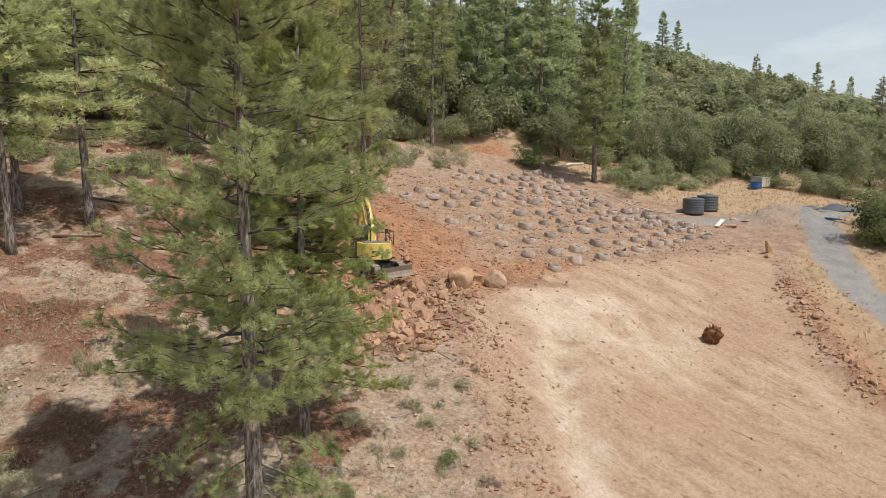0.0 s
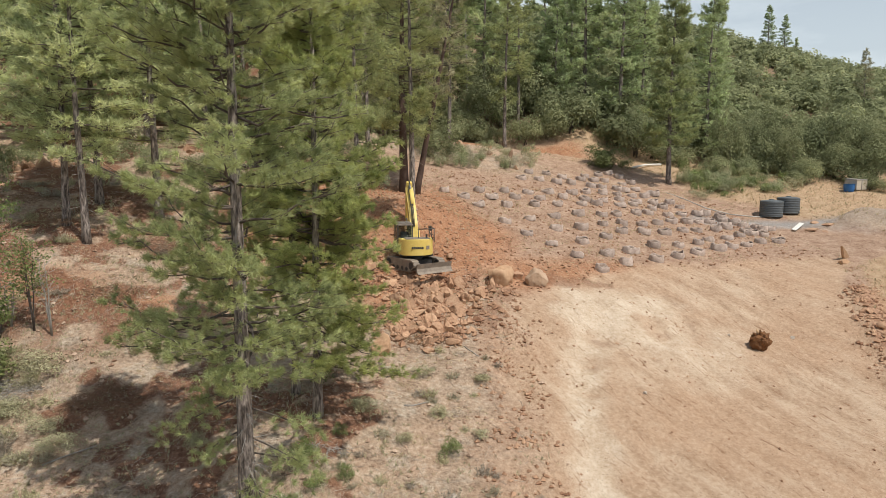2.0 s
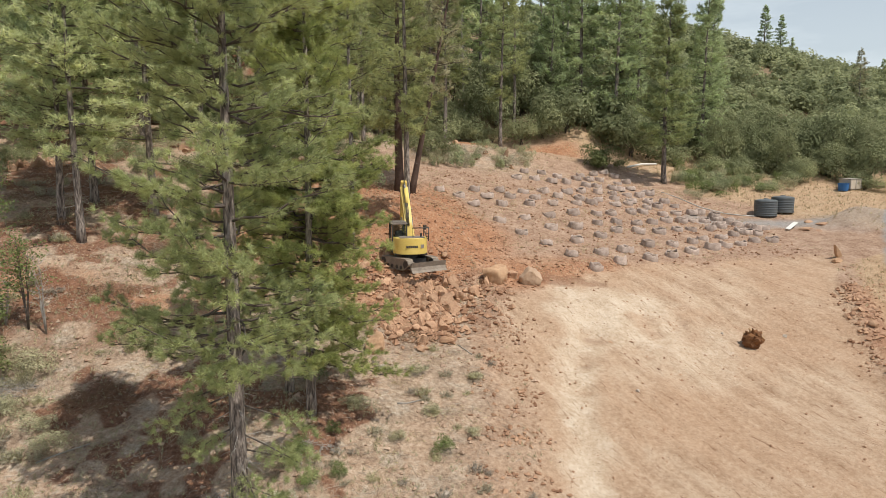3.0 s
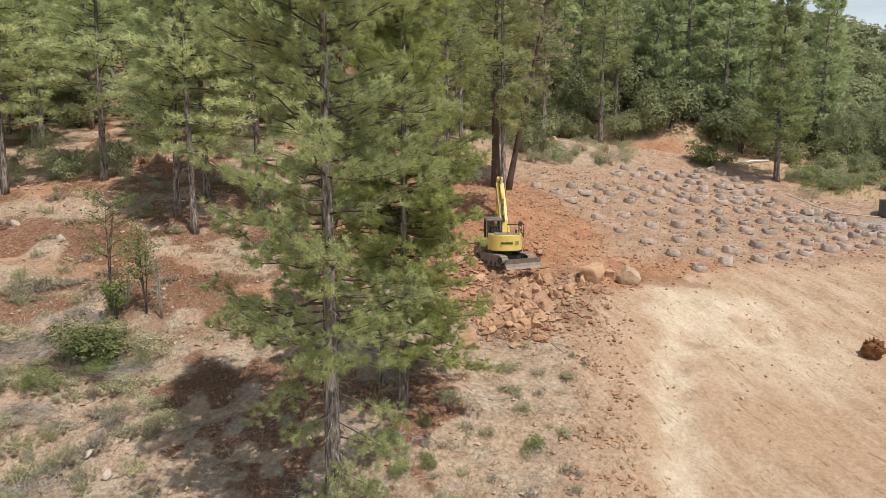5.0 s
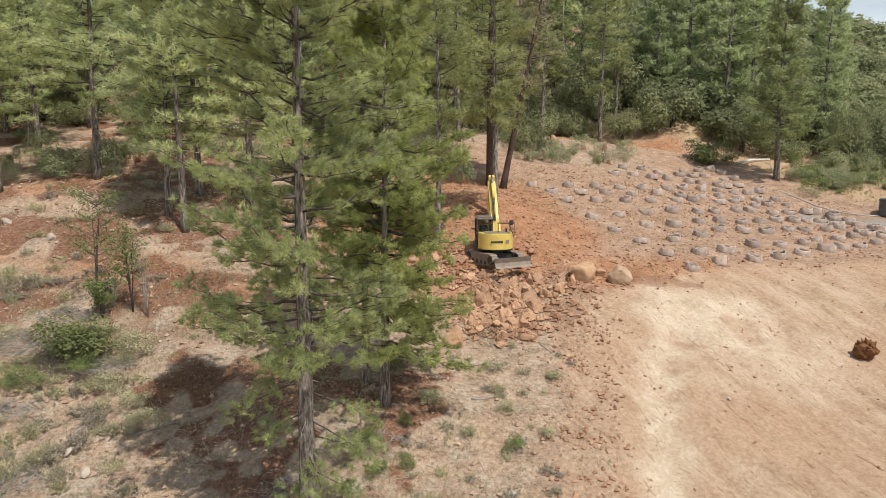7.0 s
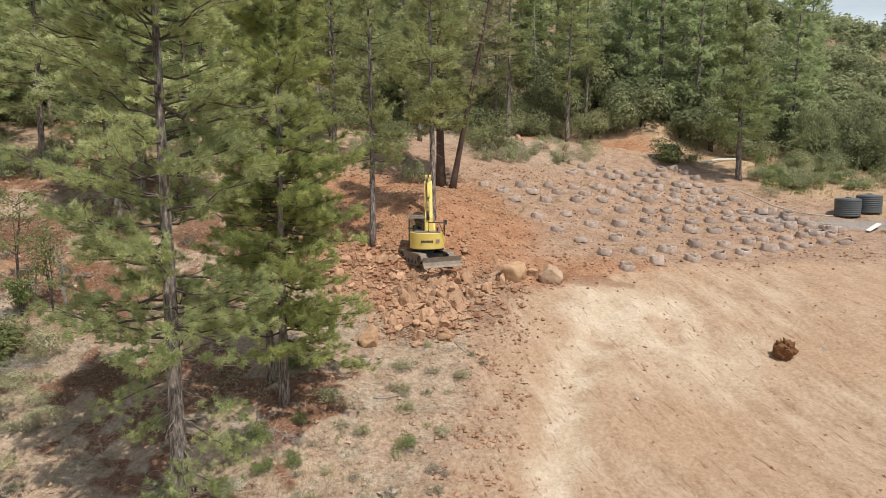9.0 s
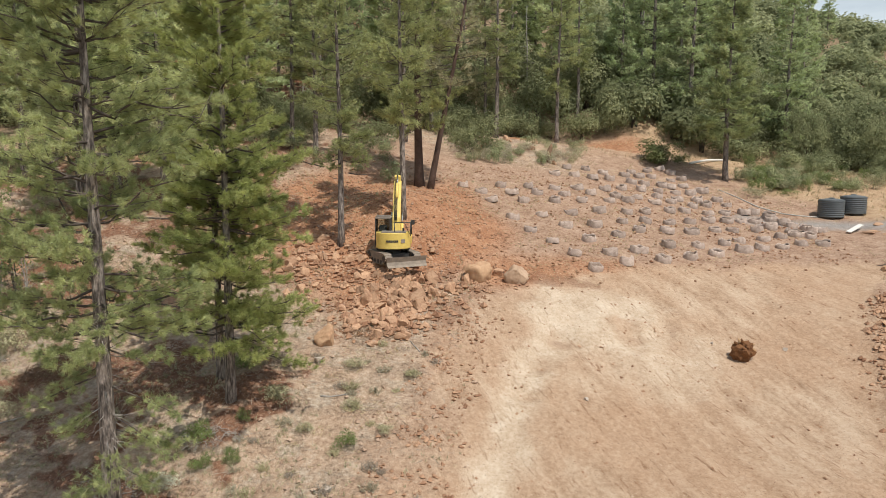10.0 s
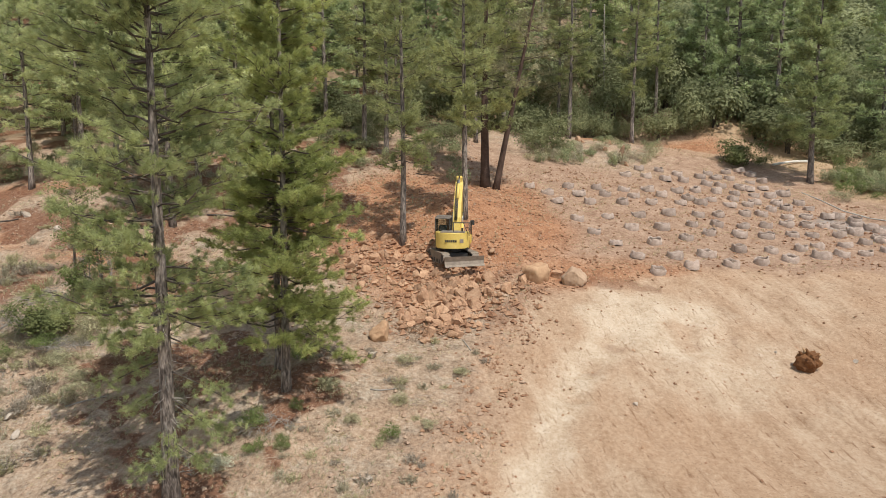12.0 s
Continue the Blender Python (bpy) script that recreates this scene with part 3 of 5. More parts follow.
        pts = at(h0)[None] + ln * k[:, None] * np.array((math.cos(a), math.sin(a), -0.15))[None] - 0.25 * ln * (k**2)[:, None] * np.array((0, 0, 1.0))
        pts[1:] += 0.05 * ln * rs.normal(size=(3, 3))
        withered.append((pts, 0.02 * (1.1 - k)))
    for _ in range(max(6, int(tufts * 0.6))):
        hh = height - 1.4 * rs.rand() ** 1.5 * height / 20
        cs.append(at(hh) + 0.12 * rs.normal(size=3))
        ws.append(np.array((0, 0, 1.0)) + 0.6 * rs.normal(size=3))
    crown = needles(rs, np.array(cs), np.array(ws), blades, *blade, 0.0, wide, 0.6 if blades > 8 else 1.5)
    made = [tubes("trunk", [(axis, rad)], 10), tubes("limbwork", limbs, 4 if blades > 12 else 3), soup("crown", crown, 3)]
    return made + [tubes("dead_limbwork", withered, 4)] if withered else made


def pine(meshes, label, x, y, leaf=NEEDLE, group="pines on the hillside", name="pine_tree", bark=BARK):
    root = thing(name, label, "pine tree", on(x, y), 0, group)
    for me in meshes:
        me.materials.clear()
    part("trunk", meshes[0], bark, root)
    tagged(part("limbwork", meshes[1], TWIG, root), kind="stuff")
    part("crown", meshes[2], leaf, root)
    if len(meshes) > 3:
        tagged(part("dead_limbwork", meshes[3], GREY_WOOD, root, "bare grey dead branches"), kind="stuff")
    return root


def again(ob, x, y, size=1.0, turn=0.0, wide=None, sink=0.0):
    w = size if wide is None else wide
    return copy_thing(ob, pose(*on(x, y, sink), 0, 0, turn) @ Matrix.Diagonal((w, w, size, 1)))


# low shoots on the large pine: height, bearing, length
SHOOTS = ((4.4, -15, 2.2), (3.8, 25, 1.9), (3.2, -60, 1.5), (5.4, 5, 2.2), (2.6, -5, 1.6), (4.6, 200, 1.2), (5.8, 185, 2.3), (2.0, 215, 0.8), (6.2, 150, 2.0))
# the large pine beside the camera's way, and two behind it
pine(pine_meshes(5, 27.0, 6.8, 4.7, 0.30, 0.36, 50, 46, (0.23, 0.0165), 0.66, (0.0, 0.0), 46, sway=0.02, strays=SHOOTS, wide=1.1, inner=0.12), "large pine with rough grey trunk, drooping limbs and yellow-green needles", -0.38, 21.2, NEEDLE)
pine(pine_meshes(8, 25.0, 2.6, 3.6, 0.19, 0.34, 56, 38, (0.23, 0.019), 0.85, (0.0, 0.0), 6, sway=0.03, wide=1.1, inner=0.1), "pine with dense fresh green crown behind the large pine", 1.55, 27.75, NEEDLE_FRESH)
pine(pine_meshes(12, 22.0, 3.4, 2.8, 0.17, 0.44, 36, 32, (0.23, 0.02), 0.8, (0.0, 0.0), 8, sway=0.03, wide=1.1), "slimmer dark-trunked pine close behind two larger pines", 0.45, 29.4, NEEDLE_FRESH)

MID = [
    pine_meshes(21, 22.0, 5.2, 3.1, 0.20, 0.5, 36, 9, (0.34, 0.05), 0.5, dead=12, thin=0.22),
    pine_meshes(22, 24.0, 6.6, 3.0, 0.21, 0.52, 36, 9, (0.34, 0.05), 0.5, dead=12, thin=0.22),
    pine_meshes(23, 23.0, 4.4, 3.1, 0.27, 0.42, 40, 10, (0.36, 0.06), 0.75, dead=4, peak=0.12),
]
first_mid = [
    pine(MID[0], "tall pine with bare lower trunk beside the excavated soil", 3.1, 43.9, NEEDLE_OLIVE),
    pine(MID[1], "slender pine standing on the reddish cleared slope", 6.95, 46.5, NEEDLE_OLIVE),
    pine(MID[2], "lone dark pine at the edge of the planted terrace", 37.25, 72.2, NEEDLE),
]
# the stand of yellower pines on the western slope
first_mid.append(pine(pine_meshes(26, 22.0, 5.2, 4.0, 0.22, 0.46, 44, 9, (0.36, 0.06), 0.65, dead=10), "pine with yellow-green crown and bare trunk on the slope", -13.2, 42.3, NEEDLE_YELLOW, "pines on the western slope"))
pine(pine_meshes(27, 24.0, 4.8, 3.9, 0.38, 0.46, 44, 9, (0.36, 0.06), 0.75, dead=8), "thick-trunked pine with full olive crown above the excavated soil", 7.0, 57.2, NEEDLE_OLIVE, bark=DARK_BARK)
# its leaning, half dead neighbour, grey with lichen
pine(pine_meshes(36, 21.0, 8.5, 2.6, 0.26, 0.5, 26, 9, (0.34, 0.035), 0.7, (0.185, 0.0), 14, sway=0.05, peak=0.2), "leaning pine with dark trunk and sparse ashen grey foliage", 7.9, 56.6, GREY_LEAF, bark=DARK_BARK, name="leaning_pine")
# kind, x, y, height, breadth, turn
for kind, x, y, size, wide, turn in (
    (3, -15.1, 44.2, 0.9, 1.0, 150), (3, -14.4, 48.0, 0.95, 1.1, 10), (3, -22.9, 49.9, 1.0, 1.15, 250), (3, -28.8, 47.2, 0.95, 0.95, 90),
    (3, -10.1, 46.6, 1.0, 1.2, 310), (0, -3.0, 61.5, 0.9, 1.15, 20), (1, -5.6, 63.0, 0.9, 1.1, 120), (3, -32.5, 58.0, 1.0, 1.1, 30), (3, -37.0, 51.0, 1.0, 1.0, 200),
    (1, 13.6, 80.5, 1.05, 1.15, 60), (0, 20.9, 83.4, 1.1, 1.1, 130), (1, 24.2, 90.9, 1.05, 1.0, 15), (1, 6.0, 81.0, 1.1, 1.1, 220), (1, 4.0, 72.0, 1.05, 1.0, 300),
):
    again(first_mid[kind], x, y, size, turn, wide)

BACK = [
    pine_meshes(31, 24.0, 4.2, 3.4, 0.22, 0.7, 17, 7, (0.52, 0.125), 0.6, dead=0),
    pine_meshes(32, 22.0, 1.4, 3.5, 0.22, 0.62, 17, 7, (0.52, 0.125), 0.85, dead=0, peak=0.12),
    pine_meshes(33, 26.0, 6.5, 3.3, 0.24, 0.75, 17, 7, (0.52, 0.125), 0.55, dead=0),
]
first_back = [
    pine(BACK[0], "forest pine at the edge of the woods", -22.0, 68.0, NEEDLE_YELLOW, "pines of the wood"),
    pine(BACK[1], "dark green conical fir in the woods", 30.5, 96.0, NEEDLE_DEEP, "pines of the wood"),
    pine(BACK[2], "tall forest pine with a high crown", -12.0, 70.0, NEEDLE, "pines of the wood"),
]
rs = np.random.RandomState(5)
taken = [(-22.0, 68.0), (30.5, 96.0), (-12.0, 70.0)]
while len(taken) < 78:
    a, r = radians(rs.uniform(-52, 24)), rs.uniform(66, 125)
    x, y = 5 + r * math.sin(a), r * math.cos(a)
    if min(math.hypot(x - p, y - q) for p, q in taken) < 4.0 or (8 < x < 48 and y < 98) or (x > -6 and y < 76):
        continue
    kind = int(rs.choice((0, 1, 2), p=(0.42, 0.26, 0.32) if x < 8 else (0.25, 0.6, 0.15)))
    again(first_back[kind], x, y, rs.uniform(0.8, 1.1), rs.uniform(0, 360), rs.uniform(0.9, 1.25))
    taken.append((x, y))
# dense firs at the foot of the hill
fir = pine(pine_meshes(35, 25.0, 1.0, 3.3, 0.25, 0.5, 26, 9, (0.42, 0.09), 1.0, dead=0, peak=0.08), "dense conical fir at the foot of the hill", 49.3, 87.5, NEEDLE_DEEP, "firs below the hill", "fir_tree")
for x, y, size, turn in ((38.9, 92.5, 1.15, 70), (42.6, 94.0, 1.05, 160), (34.6, 95.0, 1.2, 220), (54.5, 96.0, 0.9, 20)):
    again(fir, x, y, size, turn)


# ---------------------------------------------------------------- broad-leaved trees and scrub
def clumps(rs, count, size, flat=0.75, lumps=9, reach=1.0, corners=4):
    """Leaf faces on the skins of several overlapping lumps: four corners each."""
    centre = rs.normal(size=(lumps, 3)) * np.array((0.42, 0.42, 0.24)) * reach
    rad = reach * (0.38 + 0.22 * rs.rand(lumps))
    which = rs.randint(0, lumps, count)
    d = rs.normal(size=(count, 3))
    d[:, 2] = np.where(d[:, 2] < -0.8, -0.6 * d[:, 2], d[:, 2])
    d /= np.linalg.norm(d, axis=1)[:, None]
    p = centre[which] + d * (rad[which] * (0.75 + 0.35 * rs.rand(count)))[:, None] * np.array((1, 1, flat))
    nrm = d + 0.33 * rs.normal(size=d.shape) + np.array((0, 0, 0.45))
    nrm /= np.linalg.norm(nrm, axis=1)[:, None]
    u = np.cross(nrm, rs.normal(size=d.shape))
    u /= np.linalg.norm(u, axis=1)[:, None]
    v = np.cross(nrm, u)
    s = size * (0.6 + 0.8 * rs.rand(count, 1))
    if corners == 3:
        return np.stack([p - u * s, p + u * s, p + v * s * 1.3], 1), centre
    return np.stack([p - u * s, p - v * s * 0.55, p + u * s, p + v * s * 0.55], 1), centre


def oak_meshes(seed, height, reach, count, size, stems=3, corners=3):
    rs = np.random.RandomState(seed)
    q, centre = clumps(rs, count, size, 0.9, 11, reach, corners)
    tall = 1.5 if height > 5 else 1.0
    q[..., 2] = q[..., 2] * tall + height - reach * 0.75 * tall
    centre[:, 2] = centre[:, 2] * tall + height - reach * 0.75 * tall
    lines = []
    for k in range(stems):
        a = rs.rand() * 6.28
        foot = np.array((0.25 * math.cos(a), 0.25 * math.sin(a), -0.3))
        for tip in centre[k::stems]:
            s = np.linspace(0, 1, 4)[:, None]
            fork = foot * 0.5 + np.array((0, 0, height * 0.3))
            pts = foot * (1 - s) ** 2 + 2 * fork * s * (1 - s) + tip * s**2
            lines.append((pts, 0.055 * height / 7 * (1.08 - s[:, 0])))
    return tubes("limbwork", lines, 4), soup("crown", q, corners)


def leafy(meshes, name, label, category, x, y, leaf, group="", bark=TWIG, turn=0.0):
    root = thing(name, label, category, on(x, y), turn, group)
    tagged(part("limbwork", meshes[0], bark, root), kind="stuff")
    part("crown", meshes[1], leaf, root)
    return root


OAKS = [oak_meshes(41, 8.6, 3.5, 3700, 0.125), oak_meshes(42, 6.8, 3.2, 3300, 0.125), oak_meshes(43, 3.8, 3.0, 3100, 0.115)]
first_oak = [
    leafy(OAKS[0], "oak_tree", "bushy evergreen oak at the foot of the hill", "oak tree", 62, 82, OAK, "oaks along the field"),
    leafy(OAKS[1], "oak_tree", "low round oak with dense olive foliage", "oak tree", 56, 84, OAK, "oaks along the field"),
    leafy(OAKS[2], "oak_tree", "wide low oak thicket beside the dry field", "oak tree", 24.3, 86.6, OAK, "oaks along the field"),
]
rs = np.random.RandomState(9)
for k in range(64):
    a = radians(rs.uniform(24, 52))
    r = rs.uniform(93, 112) + 4 * (a > radians(40))
    again(first_oak[k % 2], r * math.sin(a), r * math.cos(a), rs.uniform(0.5, 0.95), rs.uniform(0, 360), rs.uniform(0.6, 1.0))
for x, y, size, wide in ((20.5, 87, 0.6, 0.55), (31.4, 90, 1.85, 1.6), (28.3, 89.6, 1.25, 1.1), (18, 88, 0.6, 0.7), (27.4, 88, 0.8, 0.8), (35.6, 88, 0.9, 0.8), (13, 88, 0.6, 0.7), (44, 84, 0.8, 1.0), (47, 80, 0.6, 0.8), (41, 86, 0.8, 1.1), (38.4, 91, 0.9, 0.9), (22, 92, 1.3, 0.9), (30, 95, 1.8, 1.1), (45, 89, 1.0, 1.2), (49, 86, 0.9, 1.1), (39, 94, 1.3, 1.3), (55.5, 46.5, 0.75, 0.75), (57, 51, 0.6, 0.7)):
    again(first_oak[2], x, y, size, 57 * x, wide)
# leafy oaks that close the gaps between the pines above the terrace
for x, y, kind, size, wide in ((4, 84, 1, 0.9, 1.0), (7.5, 87, 0, 0.8, 1.0), (10.5, 84, 1, 0.7, 0.9), (13, 90, 0, 0.85, 1.1), (16.5, 87.5, 1, 0.75, 1.0), (19, 92, 0, 0.9, 1.1), (22.5, 95, 0, 1.0, 1.2), (26, 96, 0, 1.1, 1.2), (0, 83, 0, 0.8, 1.0), (-4, 80, 1, 0.9, 1.1), (2, 78, 1, 0.55, 0.8), (8.5, 80, 2, 0.9, 0.9), (12, 81.5, 2, 0.8, 0.9), (15.5, 83.5, 2, 0.8, 0.8), (29, 100, 0, 1.2, 1.3), (17, 98, 0, 1.2, 1.3), (9, 96, 0, 1.2, 1.3), (1, 92, 0, 1.2, 1.3), (-6, 90, 0, 1.1, 1.3)):
    again(first_oak[kind], x, y, size, 83 * x + 31 * y, wide)
for k in range(14):
    a = radians(rs.uniform(30, 50))
    r = rs.uniform(92, 96)
    again(first_oak[2], r * math.sin(a), r * math.cos(a), rs.uniform(0.4, 0.75), rs.uniform(0, 360), rs.uniform(0.5, 0.8))
for k in range(42):
    a, r = radians(rs.uniform(-50, 7)), rs.uniform(68, 92)
    again(first_oak[1 + k % 2], 4 + r * math.sin(a), r * math.cos(a), rs.uniform(0.35, 0.65), rs.uniform(0, 360), rs.uniform(0.5, 0.9))


def far_scrub():
    """The chaparral on the hill: crowns too many to count, in one mesh."""
    rs = np.random.RandomState(77)
    kinds = [clumps(rs, 320, 0.31, 0.85, 6, 2.7, 3)[0] for _ in range(6)]
    close = [clumps(rs, 760, 0.205, 0.85, 7, 2.8, 3)[0] for _ in range(4)]
    out, n = [], 0
    while n < 1450:
        a, r = radians(rs.uniform(-46, 20) if n % 4 == 0 else rs.uniform(12, 56)), 96 + 150 * rs.rand() ** 1.15
        if (a < radians(20) and r < 100) or (a > radians(24) and r < 112):
            continue
        x, y = r * math.sin(a), r * math.cos(a)
        s = rs.uniform(0.55, 1.45)
        t = rs.rand() * 6.28
        q = (close[n % 4] if r < 140 else kinds[n % 6]).copy().reshape(-1, 3) * (s, s, s * rs.uniform(0.8, 1.2))
        q = q @ np.array(((math.cos(t), math.sin(t), 0), (-math.sin(t), math.cos(t), 0), (0, 0, 1)))
        out.append(q + np.array((x, y, float(ground(x, y)) + 1.2 * s)))
        n += 1
    return soup("hill_scrub", np.concatenate(out), 3)


solid("hill_scrub", far_scrub(), CHAPARRAL, "dense olive-green chaparral and oak scrub covering the hill", "scrub", kind="stuff")
# single firs along the crest: bearing, distance, size
for a, r, size in ((22.7, 165, 0.62), (26.1, 190, 0.6), (32.1, 205, 0.66), (33.2, 207, 0.6), (34.0, 200, 0.35), (42.9, 205, 0.5), (45.0, 205, 0.42), (43.9, 195, 0.3), (39.7, 200, 0.36), (28.6, 170, 0.5), (18.9, 150, 0.8)):
    again(fir, r * math.sin(radians(a)), r * math.cos(radians(a)), size * 0.85, 40 * a, size * 1.2)


# ---------------------------------------------------------------- planting bags
FABRIC = rough_mat("dusty grey-beige grow-bag fabric", (0.27, 0.205, 0.17), (0.60, 0.49, 0.42), 3.5, 0.95, 0.9, 0.06, 5, pieces=0.16)
POT_SOIL = rough_mat("dry potting soil", (0.12, 0.085, 0.065), (0.30, 0.22, 0.165), 6.0, 0.95, 0.7, 0.03)


def bag_meshes(seed, r=0.6, h=0.5):
    rs = np.random.RandomState(seed)
    ph = rs.rand(8) * 6.28
    sides = 28
    bm, rings = bmesh.new(), []
    for lev, (rr, zz) in enumerate(((1.0, -0.15), (1.03, 0.05), (1.02, 0.18), (1.0, 0.3), (0.98, h - 0.03), (0.96, h), (0.92, h - 0.02), (0.91, h - 0.16))):
        ring = []
        for k in range(sides):
            a = 2 * math.pi * k / sides
            fold = 0.02 * math.sin(5 * a + ph[0]) + 0.03 * math.sin(8 * a + ph[1] + 0.7 * lev) + 0.03 * math.sin(2 * a + ph[2])
            top = max(0, lev - 2) / 3 if lev < 5 else 1.0
            sag = top * (0.07 * math.sin(a + ph[3]) + 0.065 * math.sin(3 * a + ph[4]) + 0.03 * math.sin(5 * a + ph[2]) + 0.02 * math.sin(11 * a + ph[6]))
            flop = (0.13 * max(0, math.sin(2 * a + ph[5])) ** 2 + 0.08 * max(0, math.sin(5 * a + ph[6]))) * top
            crease = -0.025 * math.sin(11 * a + ph[7]) * (lev in (1, 3))
            q = r * (rr + fold - flop + crease)
            ring.append(bm.verts.new((q * math.cos(a), q * math.sin(a), zz + sag + 0.12 * flop)))
        rings.append(ring)
    for a, b in zip(rings, rings[1:]):
        for k in range(sides):
            bm.faces.new((a[k], a[(k + 1) % sides], b[(k + 1) % sides], b[k])).smooth = True
    wall = bpy.data.meshes.new("fabric_wall")
    bm.to_mesh(wall)
    bm.free()
    bm = bmesh.new()
    c = bm.verts.new((0, 0, h - 0.09))
    ring = [bm.verts.new((r * 0.9 * math.cos(2 * math.pi * k / 16), r * 0.9 * math.sin(2 * math.pi * k / 16), h - 0.16 + 0.04 * rs.normal())) for k in range(16)]
    for k in range(16):
        bm.faces.new((c, ring[k], ring[(k + 1) % 16])).smooth = True
    fill = bpy.data.meshes.new("soil_fill")
    bm.to_mesh(fill)
    bm.free()
    return wall, fill


rs = np.random.RandomState(2)
bags = []
for k in range(7):
    root = thing("grow_bag", "round dusty beige fabric grow bag with floppy rim and dark soil", "grow bag", on(21, 44), 0, "grow bags on the terrace")
    wall, fill = bag_meshes(50 + k, 0.52 + 0.025 * (k % 3), 0.46 + 0.05 * (k % 2))
    part("fabric_wall", wall, FABRIC, root)
    part("soil_fill", fill, POT_SOIL, root)
    bags.append(root)
# the rows of bags: first bag x, y; how far the row runs; how far it bows; how many
count = 0
for x0, y0, dx, dy, bx, by, many in (
    (20.1, 44.4, 18.4, 9.3, 4.1, 1.8, 10), (19.0, 46.3, 20.6, 10.6, 3.8, 1.0, 11), (17.6, 48.7, 20.8, 10.1, 4.3, 3.2, 11), (16.1, 50.5, 21.5, 10.6, 7.8, 4.7, 12),
    (14.8, 52.7, 22.2, 9.8, 6.4, 6.6, 12), (13.0, 55.4, 21.5, 8.6, 6.6, 4.4, 11), (12.4, 58.2, 22.0, 7.3, 3.4, 0.1, 11), (10.9, 59.3, 22.7, 8.3, 8.6, 1.9, 12),
    (19.1, 66.6, 13.2, 2.2, 3.9, -0.7, 9), (20.6, 69.2, 12.3, 2.3, 2.1, 0.4, 8), (27.5, 72.4, 4.6, 1.3, 3.1, 5.8, 4), (40.2, 56.6, -2.6, 4.4, 0.0, 0.0, 4), (38.6, 55.2, -2.8, 5.0, 0.0, 0.0, 4),
):
    for k in range(many):
        u = k / (many - 1)
        x, y = x0 + dx * u + bx * u * (1 - u) + 0.16 * rs.normal(), y0 + dy * u + by * u * (1 - u) + 0.2 * rs.normal()
        spin, tip = rs.uniform(0, 360), rs.normal(size=2) * 4
        wide = rs.uniform(0.9, 1.08)
        m = pose(*on(x, y, 0.02), tip[0], tip[1], spin) @ Matrix.Diagonal((wide, wide, rs.uniform(0.76, 1.04), 1))
        if count < 7:
            bags[count].matrix_basis = m
        else:
            copy_thing(bags[count % 7], m)
        count += 1


# ---------------------------------------------------------------- rocks
ROCK = rough_mat("orange-brown broken rock", (0.27, 0.145, 0.085), (0.56, 0.37, 0.24), 1.1, 0.9, 0.6, 0.05, 7, pieces=0.22)
BOULDER = rough_mat("weathered tan boulder", (0.34, 0.19, 0.105), (0.60, 0.41, 0.26), 0.9, 0.9, 0.5, 0.05, 7)
BOULDER_GREY = rough_mat("tan boulder with grey crust", (0.33, 0.215, 0.14), (0.52, 0.38, 0.27), 0.8, 0.9, 0.5, 0.05, 7)


def rock_mesh(seed, cuts=8, smooth=0.03, fine=3, deep=0.2):
    """A broken stone about one metre across: a ball cut flat on several sides."""
    rs = np.random.RandomState(seed)
    bm = bmesh.new()
    bmesh.ops.create_icosphere(bm, subdivisions=fine, radius=0.62)
    for _ in range(cuts):
        d = rs.normal(size=3)
        d /= np.linalg.norm(d)
        lim = rs.uniform(deep, deep + 0.2)
        for v in bm.verts:
            s = v.co.x * d[0] + v.co.y * d[1] + v.co.z * d[2]
            if s > lim:
                v.co -= Vector(d) * (s - lim)
    for v in bm.verts:
        v.co += v.co.normalized() * (0.05 * noise.noise(v.co * 4.0 + Vector((seed, 0, 0))) + smooth * 0.5 * noise.noise(v.co * 11.0))
        v.co += Vector(rs.normal(size=3)) * smooth * 0.12
    me = bpy.data.meshes.new("rock")
    bm.to_mesh(me)
    bm.free()
    return me


STONES = [rock_mesh(s) for s in range(60, 68)]


def big_rock(seed, x, y, size, turn, label, mat, sink=0.25):
    me = rock_mesh(seed, 12, 0.07, 4, 0.33)
    me.shade_smooth()
    solid("boulder", me, mat, label, "boulder", pose(*on(x, y, -size[2] * (0.5 - sink)), 0, 0, turn) @ Matrix.Diagonal((*size, 1)))


big_rock(71, 12.2, 41.6, (1.55, 1.3, 1.6), 10, "large tan boulder on the reddish soil", BOULDER)
big_rock(72, 14.7, 41.7, (1.35, 1.25, 1.35), 60, "tan and grey boulder beside a larger one", BOULDER_GREY)
big_rock(73, 4.5, 33.6, (1.3, 1.05, 1.1), 100, "rounded brown boulder below the rubble", BOULDER)
big_rock(74, 13.6, 42.3, (0.9, 0.7, 0.6), 100, "dark reddish rock between two boulders", ROCK)
rs = np.random.RandomState(6)


def scatter_rocks(many, where, sizes, group, label="broken angular orange-brown rock in the rubble"):
    for _ in range(many):
        x, y = where()
        s = sizes[0] + (sizes[1] - sizes[0]) * rs.rand() ** 2.2
        ob = solid("rock", STONES[rs.randint(8)], ROCK, label, "rock", pose(*on(x, y, -0.06 * s), *rs.uniform(0, 360, 3)) @ Matrix.Diagonal((s, s * rs.uniform(0.6, 1), s * rs.uniform(0.5, 0.9), 1)), group)


def fan():
    """A point of the rubble spilled below the excavator."""
    u, v = rs.rand(), rs.normal()
    return 7.8 - 0.9 * u + (2.1 - 1.1 * u) * v, 40.9 - 6.4 * u + 0.4 * rs.normal()


scatter_rocks(165, fan, (0.22, 1.2), "rubble below the excavator")
